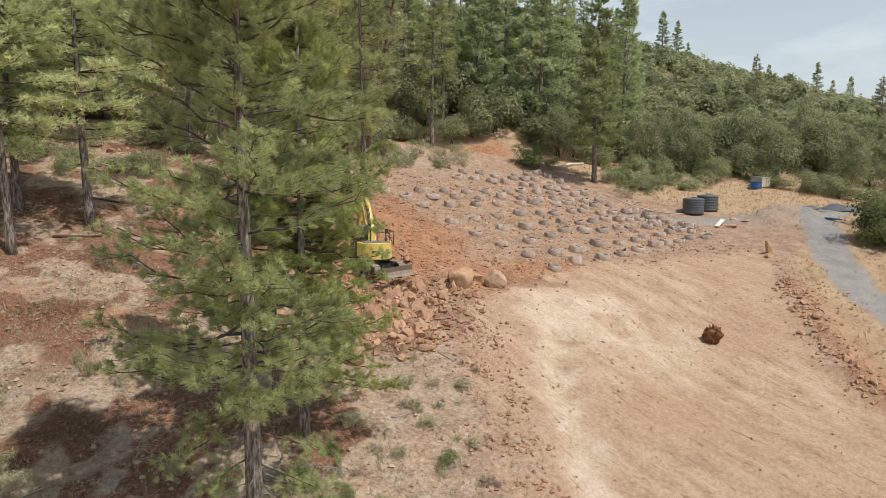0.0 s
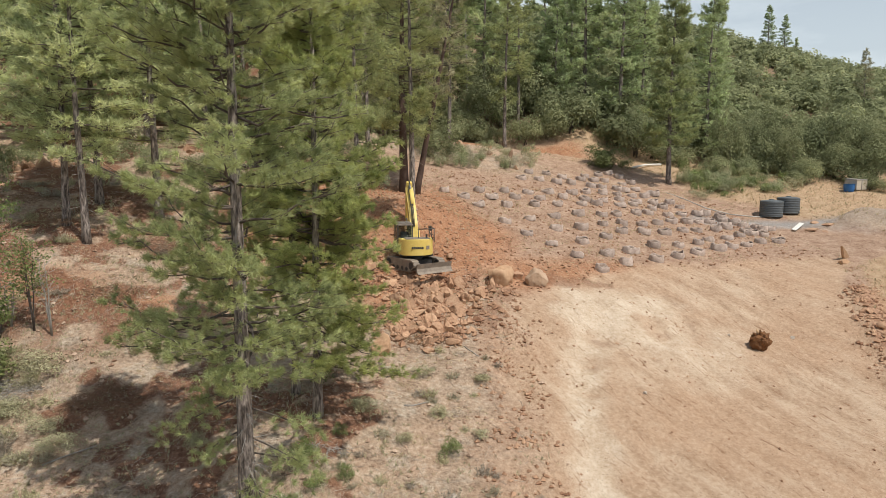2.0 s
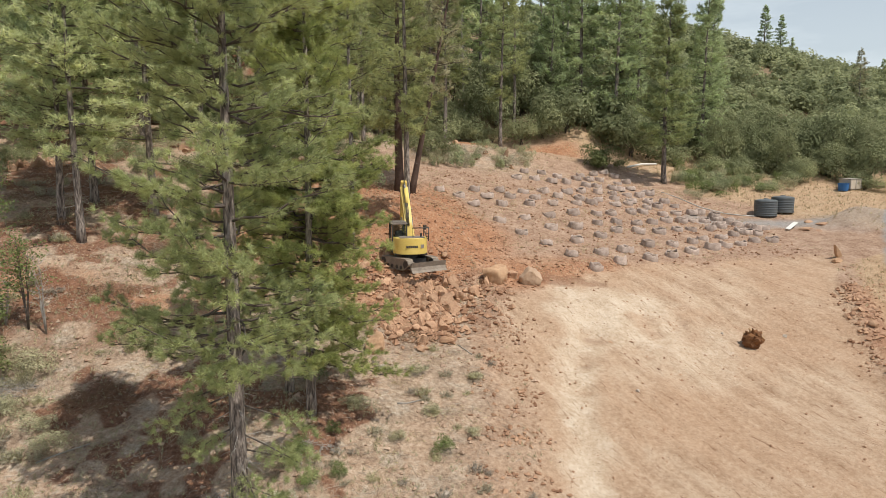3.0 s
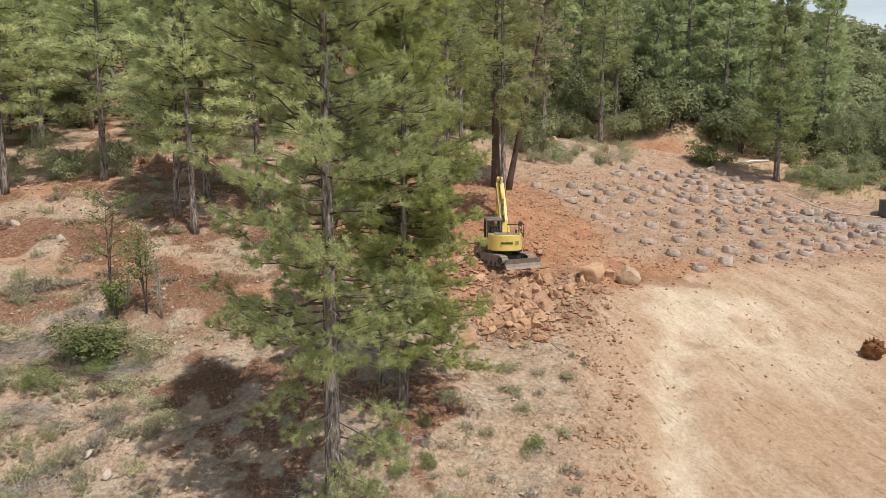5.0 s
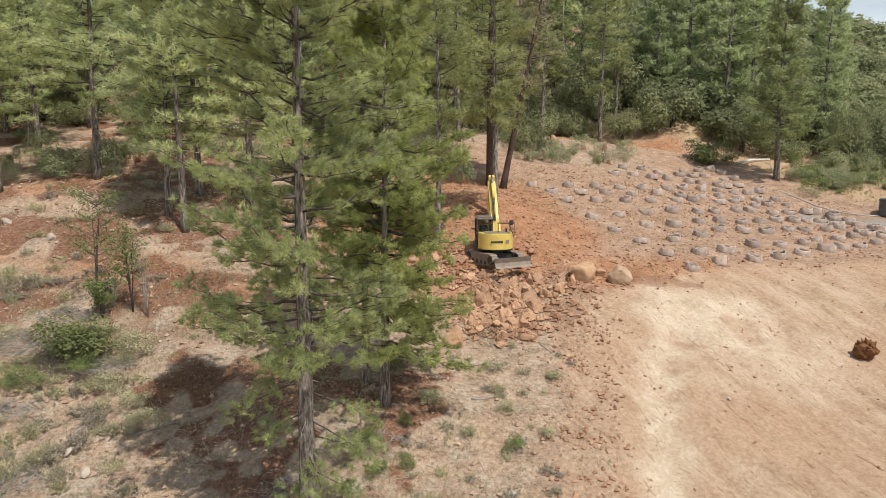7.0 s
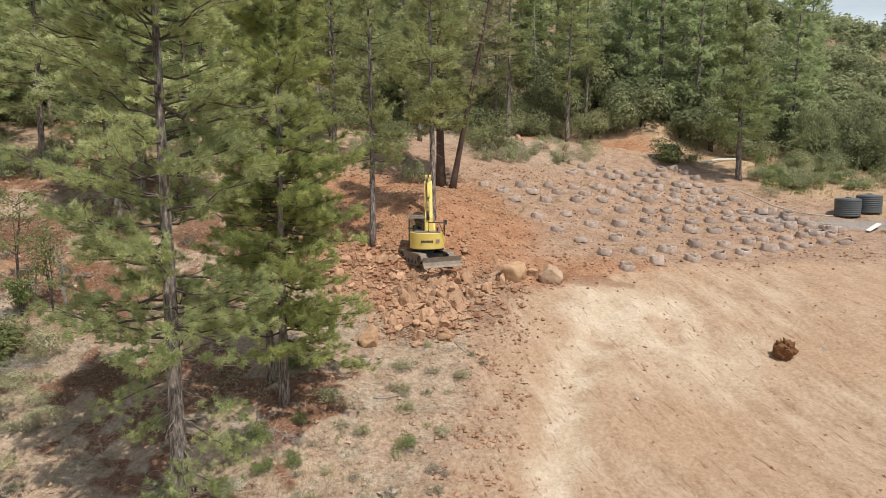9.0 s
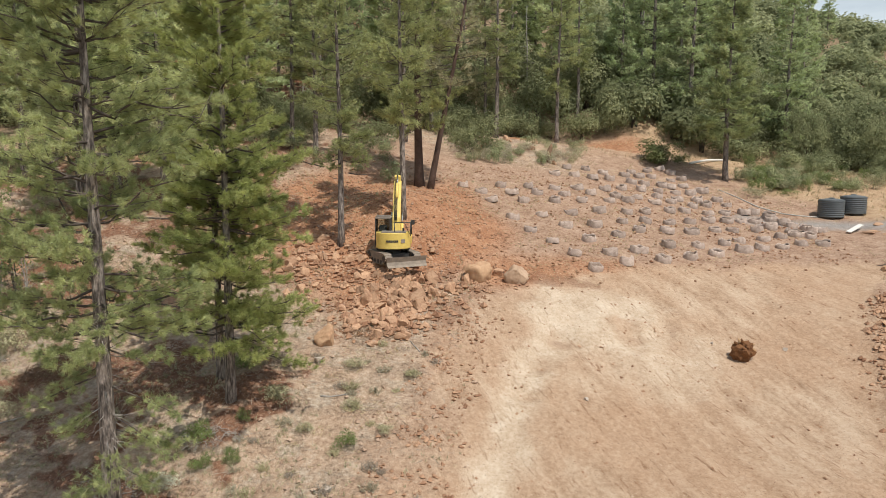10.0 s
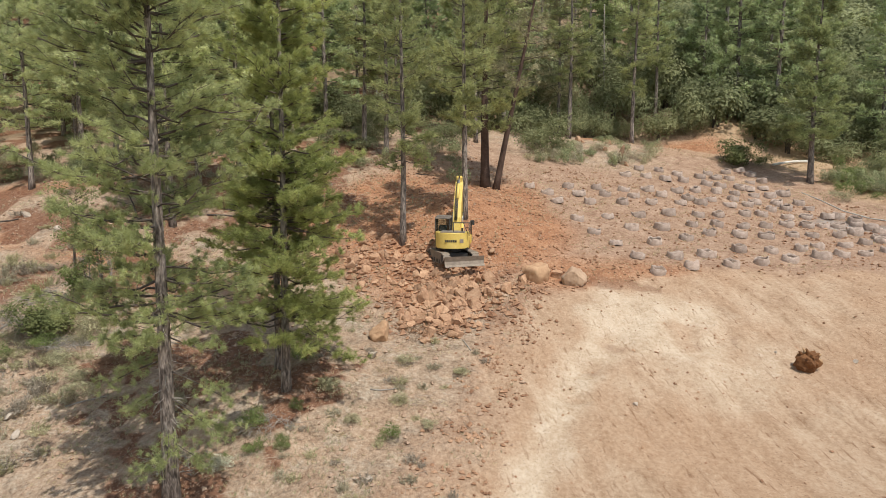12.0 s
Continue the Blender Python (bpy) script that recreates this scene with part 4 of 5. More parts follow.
scatter_rocks(100, lambda: (1.6 + 2.7 * rs.normal(), 43.6 - 3.4 * rs.rand() + 0.8 * rs.normal()), (0.22, 1.05), "rubble below the excavator")


def berm():
    u = rs.rand()
    return 31.8 + 4.6 * u**1.5 + 0.7 * rs.normal(), 27.5 + 13.5 * u


scatter_rocks(38, berm, (0.2, 0.8), "rocks along the edge of the bank", "pale rock along the edge of the bank")


# ---------------------------------------------------------------- water tanks
TANK = rough_mat("dusty dark grey polyethylene", (0.075, 0.085, 0.09), (0.13, 0.145, 0.15), 1.2, 0.5, 0.15, 0.02, spec=0.4)


def tank(x, y, turn):
    root = thing("water_tank", "dark grey ribbed plastic water tank on gravel", "water tank", on(x, y), turn, "water tanks")
    prof, z = [(1.2, 0.0)], 0.0
    for k in range(9):
        prof += [(1.2, z + 0.02), (1.235, z + 0.06), (1.235, z + 0.19), (1.2, z + 0.23)]
        z += 0.235
    body = part("body", turned(prof, 40), TANK, root)
    prof = [(1.21, 0.0), (1.19, 0.05), (0.95, 0.12), (0.5, 0.19), (0.24, 0.21)]
    roof = part("roof", turned(prof, 40), TANK, root)
    roof.location.z = z
    lid = part("lid", turned([(0.26, 0.0), (0.27, 0.02), (0.27, 0.09), (0.22, 0.12), (0.05, 0.14)], 24), TANK, roof)
    lid.location.z = 0.19
    for me in (body.data, roof.data, lid.data):
        me.shade_smooth()
    bm = bmesh.new()
    drum(bm, 0.05, 0.25, pose(1.28, 0, 0.2, 0, 90, 0), 12)
    part("outlet", bm, TANK, root)
    root.scale = (0.86, 0.86, 0.7)


tank(42.9, 61.4, -130)
tank(45.2, 62.3, -60)


# ---------------------------------------------------------------- the excavator
YELLOW = rough_mat("yellow machine paint", (0.62, 0.445, 0.085), (0.80, 0.625, 0.20), 1.5, 0.5, 0.08, 0.01, spec=0.5)
BLACK = rough_mat("dark grey machine paint", (0.03, 0.03, 0.03), (0.08, 0.075, 0.07), 3.0, 0.6, 0.2, 0.01)
STEEL = rough_mat("worn dusty steel", (0.19, 0.165, 0.145), (0.42, 0.37, 0.32), 2.0, 0.6, 0.3, 0.01, metal=0.4)
TRACK_MAT = rough_mat("dusty track steel", (0.15, 0.125, 0.1), (0.38, 0.32, 0.26), 2.5, 0.7, 0.4, 0.02, metal=0.2)
CHROME = rough_mat("polished rod steel", (0.6, 0.6, 0.6), (0.75, 0.75, 0.75), 3.0, 0.15, 0.0, 0.01, metal=1.0)
GLASS = Nodes("tinted cab glass", 0.04, 0, 0.5)
GLASS.b.inputs["Base Color"].default_value = (0.7, 0.78, 0.76, 1)
GLASS.b.inputs["Transmission Weight"].default_value = 1.0
GLASS.b.inputs["IOR"].default_value = 1.1
GLASS = GLASS.m


def excavator(x, y, turn):
    """Faces away along its own y axis; about 2.3 m wide."""
    root = thing("excavator", "yellow tracked excavator with folded boom, dozer blade and dark cab", "excavator", on(x, y, 0.03), turn)
    for side in (-1, 1):
        bm = bmesh.new()
        out = [(-1.35, 0.28), (-1.5, 0.42), (-1.42, 0.62), (-1.2, 0.72), (1.2, 0.72), (1.42, 0.62), (1.5, 0.42), (1.35, 0.28), (1.0, 0.06), (-1.0, 0.06)]
        plate(bm, out, 0.36, pose(0, 0, 0, 0, 0, 90))
        track = part("track", bm, TRACK_MAT, root)
        track.location.x = side * 0.93
        # shoes round the loop
        bm = bmesh.new()
        loop = out + out[:1]
        for (x0, z0), (x1, z1) in zip(loop, loop[1:]):
            d = math.hypot(x1 - x0, z1 - z0)
            for k in range(max(1, round(d / 0.17))):
                q = (k + 0.5) / max(1, round(d / 0.17))
                box(bm, (0.46, 0.14, 0.05), (0, x0 + (x1 - x0) * q, z0 + (z1 - z0) * q), (math.degrees(math.atan2(z1 - z0, x1 - x0)), 0, 0))
        part("track_belt", bm, TRACK_MAT, track)
        bm = bmesh.new()
        for q in (-1.18, 1.18):
            drum(bm, 0.27, 0.4, pose(0, q, 0.40, 0, 90, 0), 20, bevel=0.03)
        for q in (-0.7, -0.25, 0.25, 0.7):
            drum(bm, 0.12, 0.4, pose(0, q, 0.2, 0, 90, 0), 14)
        part("roller_set", bm, BLACK, track)
    bm = bmesh.new()
    box(bm, (1.4, 1.7, 0.32), (0, 0, 0.5), bevel=0.06)
    drum(bm, 0.5, 0.22, pose(0, 0, 0.76), 28)
    part("undercarriage", bm, BLACK, root)
    # the blade behind
    bm = bmesh.new()
    plate(bm, [(-2.05, 0.0), (-1.9, 0.12), (-1.84, 0.32), (-1.9, 0.56), (-2.04, 0.62), (-1.95, 0.32), (-2.02, 0.14), (-2.14, 0.02)], 2.5, pose(0, 0, 0, 0, 0, 90))
    blade = part("dozer_blade", bm, TRACK_MAT, root, "worn earth-stained steel dozer blade")
    for s in (-1, 1):
        bm = bmesh.new()
        box(bm, (0.16, 0.9, 0.2), (s * 0.45, -1.4, 0.38), (-6, 0, 0), bevel=0.03)
        part("blade_arm", bm, BLACK, blade)
    # the house
    bm = bmesh.new()
    n, rim = 24, []
    for k in range(n + 1):
        a = math.pi + math.pi * k / n
        rim.append((1.04 * math.cos(a), -0.2 + 0.95 * math.sin(a)))
    rim += [(1.04, 0.5), (-1.04, 0.5)]
    lo = [bm.verts.new((p, q, 0.95)) for p, q in rim]
    hi = [bm.verts.new((p, q, 1.9)) for p, q in rim]
    f = [bm.faces.new(lo[::-1]), bm.faces.new(hi)]
    for k in range(len(rim)):
        f.append(bm.faces.new((lo[k], lo[(k + 1) % len(rim)], hi[(k + 1) % len(rim)], hi[k])))
    bmesh.ops.bevel(bm, geom=[e for e in f[0].edges] + [e for e in f[1].edges], offset=0.09, segments=3, affect="EDGES")
    house = part("counterweight", bm, YELLOW, root, "rounded yellow counterweight and engine cover")
    house.data.shade_smooth()
    bm = bmesh.new()
    box(bm, (1.98, 1.75, 0.16), (0, 0.25, 0.93), bevel=0.03)
    part("turntable_deck", bm, BLACK, root)
    bm = bmesh.new()
    box(bm, (1.5, 0.95, 0.07), (0.05, -0.42, 1.92), bevel=0.03)
    part("engine_hood", bm, STEEL, root, "dusty grey engine hood panel")
    bm = bmesh.new()
    drum(bm, 0.06, 0.3, pose(0.62, -0.5, 2.02), 14)
    part("exhaust_pipe", bm, BLACK, root)
    bm = bmesh.new()
    box(bm, (0.62, 1.2, 0.55), (0.78, 0.9, 1.35), bevel=0.05)
    part("tool_box", bm, YELLOW, root)
    # lettering on the counterweight: a dark plain bar, and stickers
    bm = bmesh.new()
    for k in range(6):
        box(bm, (0.1, 0.012, 0.13), (-0.02 + 0.12 * (k - 2.5), -1.155 + 0.008 * abs(k - 2.5), 1.42))
    part("maker_mark", bm, BLACK, house)
    bm = bmesh.new()
    box(bm, (0.26, 0.02, 0.22), (0.62, -0.97, 1.42), (0, 0, 38))
    part("warning_sticker", bm, STEEL, house)
    # the cab
    cab = part("cab", box(bmesh.new(), (0.94, 1.5, 0.5), (-0.63, 0.55, 1.25), bevel=0.06), BLACK, root, "dark cab with windows all round")
    bm = bmesh.new()
    box(bm, (0.98, 1.42, 0.1), (-0.63, 0.5, 2.72), bevel=0.04)
    for k in range(5):
        box(bm, (0.86, 0.09, 0.05), (-0.63, 0.02 + 0.24 * k, 2.8), bevel=0.015)
    part("cab_roof", bm, STEEL, cab, "slatted grey cab roof guard")
    for px in (-1.07, -0.19):
        for py in (-0.14, 0.62, 1.2):
            bm = bmesh.new()
            box(bm, (0.07, 0.08, 1.22), (px, py, 2.09), bevel=0.015)
            part("cab_post", bm, BLACK, cab)
    for size, at in (((0.8, 0.015, 1.1), (-0.63, -0.14, 2.1)), ((0.8, 0.015, 1.1), (-0.63, 1.2, 2.1)), ((0.015, 0.68, 1.1), (-1.07, 0.24, 2.1)), ((0.015, 0.5, 1.1), (-1.07, 0.91, 2.1)), ((0.015, 1.26, 1.1), (-0.19, 0.53, 2.1))):
        part("window", box(bmesh.new(), size, at), GLASS, cab).visible_shadow = False
    bm = bmesh.new()
    box(bm, (0.5, 0.5, 0.14), (-0.63, 0.4, 1.62), bevel=0.04)
    box(bm, (0.48, 0.14, 0.62), (-0.63, 0.14, 1.98), (-8, 0, 0), bevel=0.05)
    part("operator_seat", bm, BLACK, cab)
    # the guard rail on the right
    rail = tubes("guard_rail", [([(0.1, -0.7, 1.75), (0.1, -0.7, 2.5)], (0.025, 0.025)), ([(1.05, -0.7, 1.7), (1.05, -0.7, 2.5)], (0.025, 0.025)), ([(0.05, -0.7, 2.5), (1.07, -0.7, 2.5), (1.07, 1.1, 2.5), (1.07, 1.12, 1.6)], (0.03,) * 4), ([(1.05, -0.7, 2.1), (1.07, 1.1, 2.1)], (0.02, 0.02)), ([(1.06, 0.2, 1.7), (1.06, 0.2, 2.5)], (0.02, 0.02)), ([(0.7, -0.7, 2.5), (1.0, -0.7, 1.8)], (0.02, 0.02))], 8)
    part("guard_rail", rail, BLACK, root)
    mirror = part("side_mirror", box(bmesh.new(), (0.22, 0.05, 0.3), (1.15, 1.2, 2.35), bevel=0.02), BLACK, root)
    # boom, stick and bucket, folded in front
    bm = bmesh.new()
    plate(bm, [(0.9, 1.25), (1.15, 1.1), (1.55, 1.9), (2.15, 2.85), (3.35, 4.25), (3.4, 4.5), (3.15, 4.5), (1.85, 3.3), (1.2, 2.45)], 0.44, pose(0.12, 0, 0, 0, 0, 90), 0.03)
    boom = part("boom", bm, YELLOW, root)
    bm = bmesh.new()
    plate(bm, [(3.05, 4.75), (3.3, 4.85), (3.55, 4.5), (3.75, 3.0), (3.8, 1.75), (3.65, 1.7), (3.4, 2.9), (3.15, 4.1)], 0.34, pose(0.12, 0, 0, 0, 0, 90), 0.025)
    stick = part("stick", bm, YELLOW, root)
    bm = bmesh.new()
    plate(bm, [(3.85, 1.9), (3.55, 1.95), (3.05, 1.6), (2.95, 1.15), (3.15, 0.8), (3.5, 0.75), (3.3, 1.0), (3.35, 1.35), (3.7, 1.55)], 0.85, pose(0.12, 0, 0, 0, 0, 90), 0.02)
    bucket = part("bucket", bm, STEEL, root)
    bm = bmesh.new()
    for k in range(5):
        box(bm, (0.07, 0.2, 0.05), (-0.22 + 0.17 * k, 3.55, 0.76))
    part("tooth_row", bm, STEEL, bucket)
    for s in (-1, 1):
        me = tubes("hydraulic_cylinder", [([(0.12 + s * 0.3, 1.3, 1.25), (0.12 + s * 0.3, 1.7, 2.05)], (0.08, 0.08))], 12)
        part("hydraulic_cylinder", me, YELLOW, boom)
        me = tubes("piston_rod", [([(0.12 + s * 0.3, 1.7, 2.05), (0.12 + s * 0.3, 2.05, 2.7)], (0.045, 0.045))], 12)
        part("piston_rod", me, CHROME, boom)
    part("hydraulic_cylinder", tubes("hydraulic_cylinder", [([(0.12, 1.85, 3.55), (0.12, 2.6, 4.35)], (0.09, 0.09))], 12), YELLOW, boom)
    part("piston_rod", tubes("piston_rod", [([(0.12, 2.6, 4.35), (0.12, 3.12, 4.82)], (0.045, 0.045))], 12), CHROME, boom)
    part("hydraulic_cylinder", tubes("hydraulic_cylinder", [([(0.12, 3.6, 4.2), (0.12, 3.85, 3.0)], (0.075, 0.075))], 12), YELLOW, stick)
    part("piston_rod", tubes("piston_rod", [([(0.12, 3.85, 3.0), (0.12, 3.95, 2.0)], (0.04, 0.04))], 12), CHROME, stick)
    part("hose_bundle", tubes("hose_bundle", [([(0.02 + 0.06 * k, 1.1, 2.3), (0.02 + 0.06 * k, 1.5, 3.2), (0.02 + 0.06 * k, 2.0, 3.7), (0.02 + 0.06 * k, 3.0, 4.6)], (0.025,) * 4) for k in range(3)], 6), BLACK, boom)
    # the upper works stand a little turned on their tracks
    lower = {"track", "undercarriage", "dozer_blade"}
    for ob in root.children:
        if ob.name.split(".")[0] not in lower:
            ob.rotation_euler.z = radians(-26)
    root.scale = (1.06,) * 3
    for key in (boom, stick):
        key.scale = (1.1, 1.0, 1.08)
    return root


excavator(6.85, 42.4, 31)


# ---------------------------------------------------------------- shrubs, saplings and dead wood
def shrub_mesh(seed, count, size, flat=0.8, lumps=8):
    rs = np.random.RandomState(seed)
    q, _ = clumps(rs, count, size, flat, lumps, 1.0, 3)
    q[..., 2] -= q[..., 2].min() + 0.12
    return soup("shrub", q, 3)


LOW = [shrub_mesh(81, 2200, 0.038), shrub_mesh(82, 2100, 0.04), shrub_mesh(83, 2300, 0.036)]
FAR_LOW = [shrub_mesh(85, 1400, 0.044), shrub_mesh(86, 1350, 0.046), shrub_mesh(87, 1450, 0.043)]
BIG = shrub_mesh(84, 4200, 0.042, 0.8, 16)


def weed_faces(seed, stems=46, blades=5):
    """A loose weedy bush: leaning stems with small leaves up to their tips, about one metre in radius and height."""
    rs = np.random.RandomState(seed)
    a, r = rs.rand(stems) * 6.28, 0.75 * rs.rand(stems) ** 0.7
    foot = np.stack([r * np.cos(a), r * np.sin(a), -0.05 + 0 * a], -1)
    lean = np.stack([0.45 * np.cos(a) * r, 0.45 * np.sin(a) * r, 0.45 + 0.5 * rs.rand(stems) * (1.15 - r)], -1) + 0.12 * rs.normal(size=(stems, 3))
    step = np.repeat(np.linspace(0.15, 1.0, 5)[None, :, None], stems, 0)
    centre = (foot[:, None] + lean[:, None] * step).reshape(-1, 3)
    ways = np.repeat(lean, 5, 0) + 0.3 * rs.normal(size=(stems * 5, 3))
    leaves = needles(rs, centre, ways, blades, 0.17, 0.05, 0.0, 0.9, 0.8)
    side = np.cross(lean, rs.normal(size=lean.shape))
    side *= 0.011 / np.linalg.norm(side, axis=1)[:, None]
    stalks = np.stack([foot - side, foot + side, foot + lean], 1)
    return np.concatenate([leaves, stalks])


WEEDS = [weed_faces(s) for s in (181, 182, 183)]
SHRUBS = {}


def shrub(x, y, r, h, leaf, label, kind=0, group="low shrubs on the slope", name="shrub"):
    form = "big" if r > 1.75 else "far" if y > 56 else "low"
    if (form, kind, leaf.name) not in SHRUBS:
        me = {"big": [BIG] * 3, "far": FAR_LOW, "low": LOW}[form][kind].copy()
        me.materials.clear()
        SHRUBS[form, kind, leaf.name] = me
    return solid(name, SHRUBS[form, kind, leaf.name], leaf, label, "shrub", pose(*on(x, y), 0, 0, 77 * x) @ Matrix.Diagonal((r, r, h, 1)), group)


DARK_BUSH = leaf_mat("dark manzanita leaves", (0.09, 0.115, 0.05), (0.275, 0.30, 0.13), 0.6, 0.3)
FRESH = leaf_mat("fresh green leaves", (0.13, 0.175, 0.065), (0.3, 0.36, 0.15), 1.0, 0.4)
STRAW_WEED = leaf_mat("straw-grey dry weeds", (0.34, 0.30, 0.22), (0.62, 0.57, 0.45), 2.0, 0.25)
PALE_WEED = leaf_mat("pale flowering weed", (0.42, 0.44, 0.34), (0.7, 0.7, 0.58), 2.0, 0.25)

for x, y, r, h, kind in ((1.0, 25.2, 0.75, 0.8, 0), (1.8, 24.0, 0.5, 0.5, 1), (2.9, 24.3, 0.36, 0.5, 2), (7.1, 25.6, 0.5, 0.6, 0), (1.6, 30.2, 0.8, 0.8, 1), (2.6, 26.5, 0.35, 0.45, 2)):
    shrub(x, y, r, h, FRESH, "small fresh green shrub on dry litter", kind)
for x, y, r, h in ((3.8, 28.0, 0.8, 0.5), (6.8, 28.2, 0.4, 0.35), (5.2, 26.3, 0.4, 0.35), (8.6, 26.9, 0.45, 0.3), (-3.5, 26.5, 0.6, 0.5), (9.4, 31.0, 0.4, 0.3), (6.2, 31.4, 0.6, 0.35), (-6.0, 32.5, 0.7, 0.5), (-11.5, 29.0, 0.9, 0.7), (-10.2, 28.2, 0.8, 0.6), (-9.0, 27.2, 0.9, 0.6), (-17.5, 28.0, 1.1, 0.7), (-15.5, 26.2, 0.8, 0.6), (-13.5, 22.5, 1.0, 0.6), (-12.0, 20.8, 0.9, 0.5), (-18.5, 31.5, 1.2, 0.8)):
    shrub(x, y, r, h, GREY_LEAF, "low grey-green weedy shrub among dry twigs", int(abs(x)) % 3)
shrub(0.6, 23.0, 0.65, 0.55, PALE_WEED, "pale whitish flowering weed at the foot of a pine", 1)
shrub(-13.5, 31.2, 1.8, 1.35, DARK_BUSH, "leafy dark green bush with a lighter rim", 0)
shrub(-14.6, 31.5, 1.3, 1.0, GREY_LEAF, "grey-green brush beside a leafy dark bush", 1)
shrub(-11.4, 31.5, 1.15, 0.85, GREY_LEAF, "grey-green brush beside a leafy dark bush", 2)
shrub(-13.3, 30.0, 0.9, 0.7, FRESH, "fresh green shoots before a leafy dark bush", 0)
shrub(-15.4, 28.8, 0.95, 0.85, FRESH, "leafy green bush on the dry slope", 2)
shrub(32.0, 76.4, 2.3, 2.0, DARK_BUSH, "dense dark round bush above the terrace", 0)
shrub(34.0, 76.6, 1.2, 1.3, DARK_BUSH, "small dark bush beside a larger one", 1)
rs = np.random.RandomState(15)
WEED_KINDS = (GREY_LEAF, STRAW_WEED, GREY_TWIG)
beds = [[], [], []]


def weed(x, y, r, h, kind):
    """Add one loose weed to the bed of its kind."""
    q = WEEDS[rs.randint(3)]
    a = rs.rand() * 6.28
    turn = np.array(((math.cos(a), math.sin(a), 0), (-math.sin(a), math.cos(a), 0), (0, 0, 1)))
    beds[kind].append((q.reshape(-1, 3) * (r, r, h)) @ turn + np.array(on(x, y)))


for k in range(230):
    x, y = -22 + 15 * rs.rand() ** 1.3, rs.uniform(18.5, 37)
    if math.hypot(x + 7.6, y - 29.3) > 2.5 and grain(x, y, 3.0, 28) > -0.35:
        weed(x, y, rs.uniform(0.3, 0.85), rs.uniform(0.25, 0.8), (0, 1, 2, 0)[k % 4])
for k in range(46):
    weed(rs.uniform(1.5, 10.5), rs.uniform(20, 34), rs.uniform(0.2, 0.45), rs.uniform(0.15, 0.4), k % 3)
for k in range(70):
    weed(rs.uniform(-27, -4), rs.uniform(36, 53), rs.uniform(0.25, 0.75), rs.uniform(0.2, 0.65), (2, 1, 0)[k % 3])
for bed, leaf, label in zip(beds, WEED_KINDS, ("loose grey-green weeds on the dry slope", "straw-coloured dry weeds on the slope", "grey dead weed stalks on the slope")):
    solid("weed_bed", soup("weed_bed", np.concatenate(bed), 3), leaf, label, "weeds", kind="stuff")
rs = np.random.RandomState(14)
for k in range(56):
    x, y = 9.5 + 14 * rs.rand(), 0
    y = 66.6 + 0.35 * (x - 10) + 9.0 * rs.rand() ** 1.3
    shrub(x, y, rs.uniform(0.35, 0.95), rs.uniform(0.5, 1.25), (GREY_LEAF, STRAW_WEED, SHRUB)[rs.randint(3)], "low scrubby bush at the upper edge of the terrace", k % 3, "scrub above the terrace")
for k in range(74):
    x = 38.5 + 14 * rs.rand()
    y = 67.0 + 0.32 * (x - 38) + 10 * rs.rand() ** 1.1
    if math.hypot(x - 43.5, y - 61.5) > 5:
        shrub(x, y, rs.uniform(0.4, 1.1), rs.uniform(0.5, 1.6), (SHRUB, GREY_LEAF, SHRUB, FRESH)[rs.randint(4)], "green scrub on dry grass behind the water tanks", k % 3, "scrub behind the tanks")
for k in range(70):
    a, r = radians(rs.uniform(-46, 2)), rs.uniform(57, 68)
    shrub(3 + r * math.sin(a), r * math.cos(a), rs.uniform(0.6, 1.7), rs.uniform(0.6, 2.0), (SHRUB, GREY_LEAF, OAK)[rs.randint(3)], "low scrub along the edge of the wood", k % 3, "scrub along the wood")
for x, y, r, h in ((49.2, 45.2, 2.0, 1.9), (51.5, 46.8, 2.4, 2.6), (56.3, 51.2, 2.0, 2.2)):
    shrub(x, y, r, h, DARK_BUSH, "dark bush at the side of the gravel road", 0, "bushes along the road")


def sapling(seed, x, y, h, label, bare=False):
    rs = np.random.RandomState(seed)
    root = thing("sapling", label, "sapling", on(x, y), 0, "saplings on the slope")
    lines, cs = [], []
    for s in range(3):
        a = rs.rand() * 6.28
        tip = np.array((0.35 * math.cos(a), 0.35 * math.sin(a), h * (0.75 + 0.25 * rs.rand())))
        k = np.linspace(0, 1, 6)[:, None]
        pts = tip * k + 0.06 * rs.normal(size=(6, 3)) * k
        lines.append((pts, 0.05 * (1.1 - k[:, 0])))
        for _ in range(9):
            q = rs.uniform(0.35, 1.0)
            p = tip * q
            b = rs.rand() * 6.28
            ln = h * 0.22 * rs.uniform(0.5, 1.1)
            e = p + ln * np.array((math.cos(b), math.sin(b), 0.5))
            lines.append((np.array([p, (p + e) / 2 + 0.03 * rs.normal(size=3), e]), (0.018, 0.012, 0.006)))
            cs += [p + (e - p) * t for t in (0.5, 0.75, 1.0)]
    tagged(part("limbwork", tubes("limbwork", lines, 5), GREY_WOOD if bare else TWIG, root), kind="stuff")
    if not bare:
        c = np.repeat(np.array(cs), 16, 0)
        c = c + rs.normal(size=c.shape) * 0.17
        u = rs.normal(size=c.shape)
        u /= np.linalg.norm(u, axis=1)[:, None]
        v = np.cross(u, rs.normal(size=c.shape))
        v /= np.linalg.norm(v, axis=1)[:, None]
        part("crown", soup("crown", np.stack([c - u * 0.075, c - v * 0.035, c + u * 0.075, c + v * 0.035], 1), 4), FRESH, root)


sapling(91, -14.9, 34.4, 7.0, "slender sapling with small green leaves")
sapling(92, -12.8, 34.1, 4.8, "small leafy sapling beside dead branches")
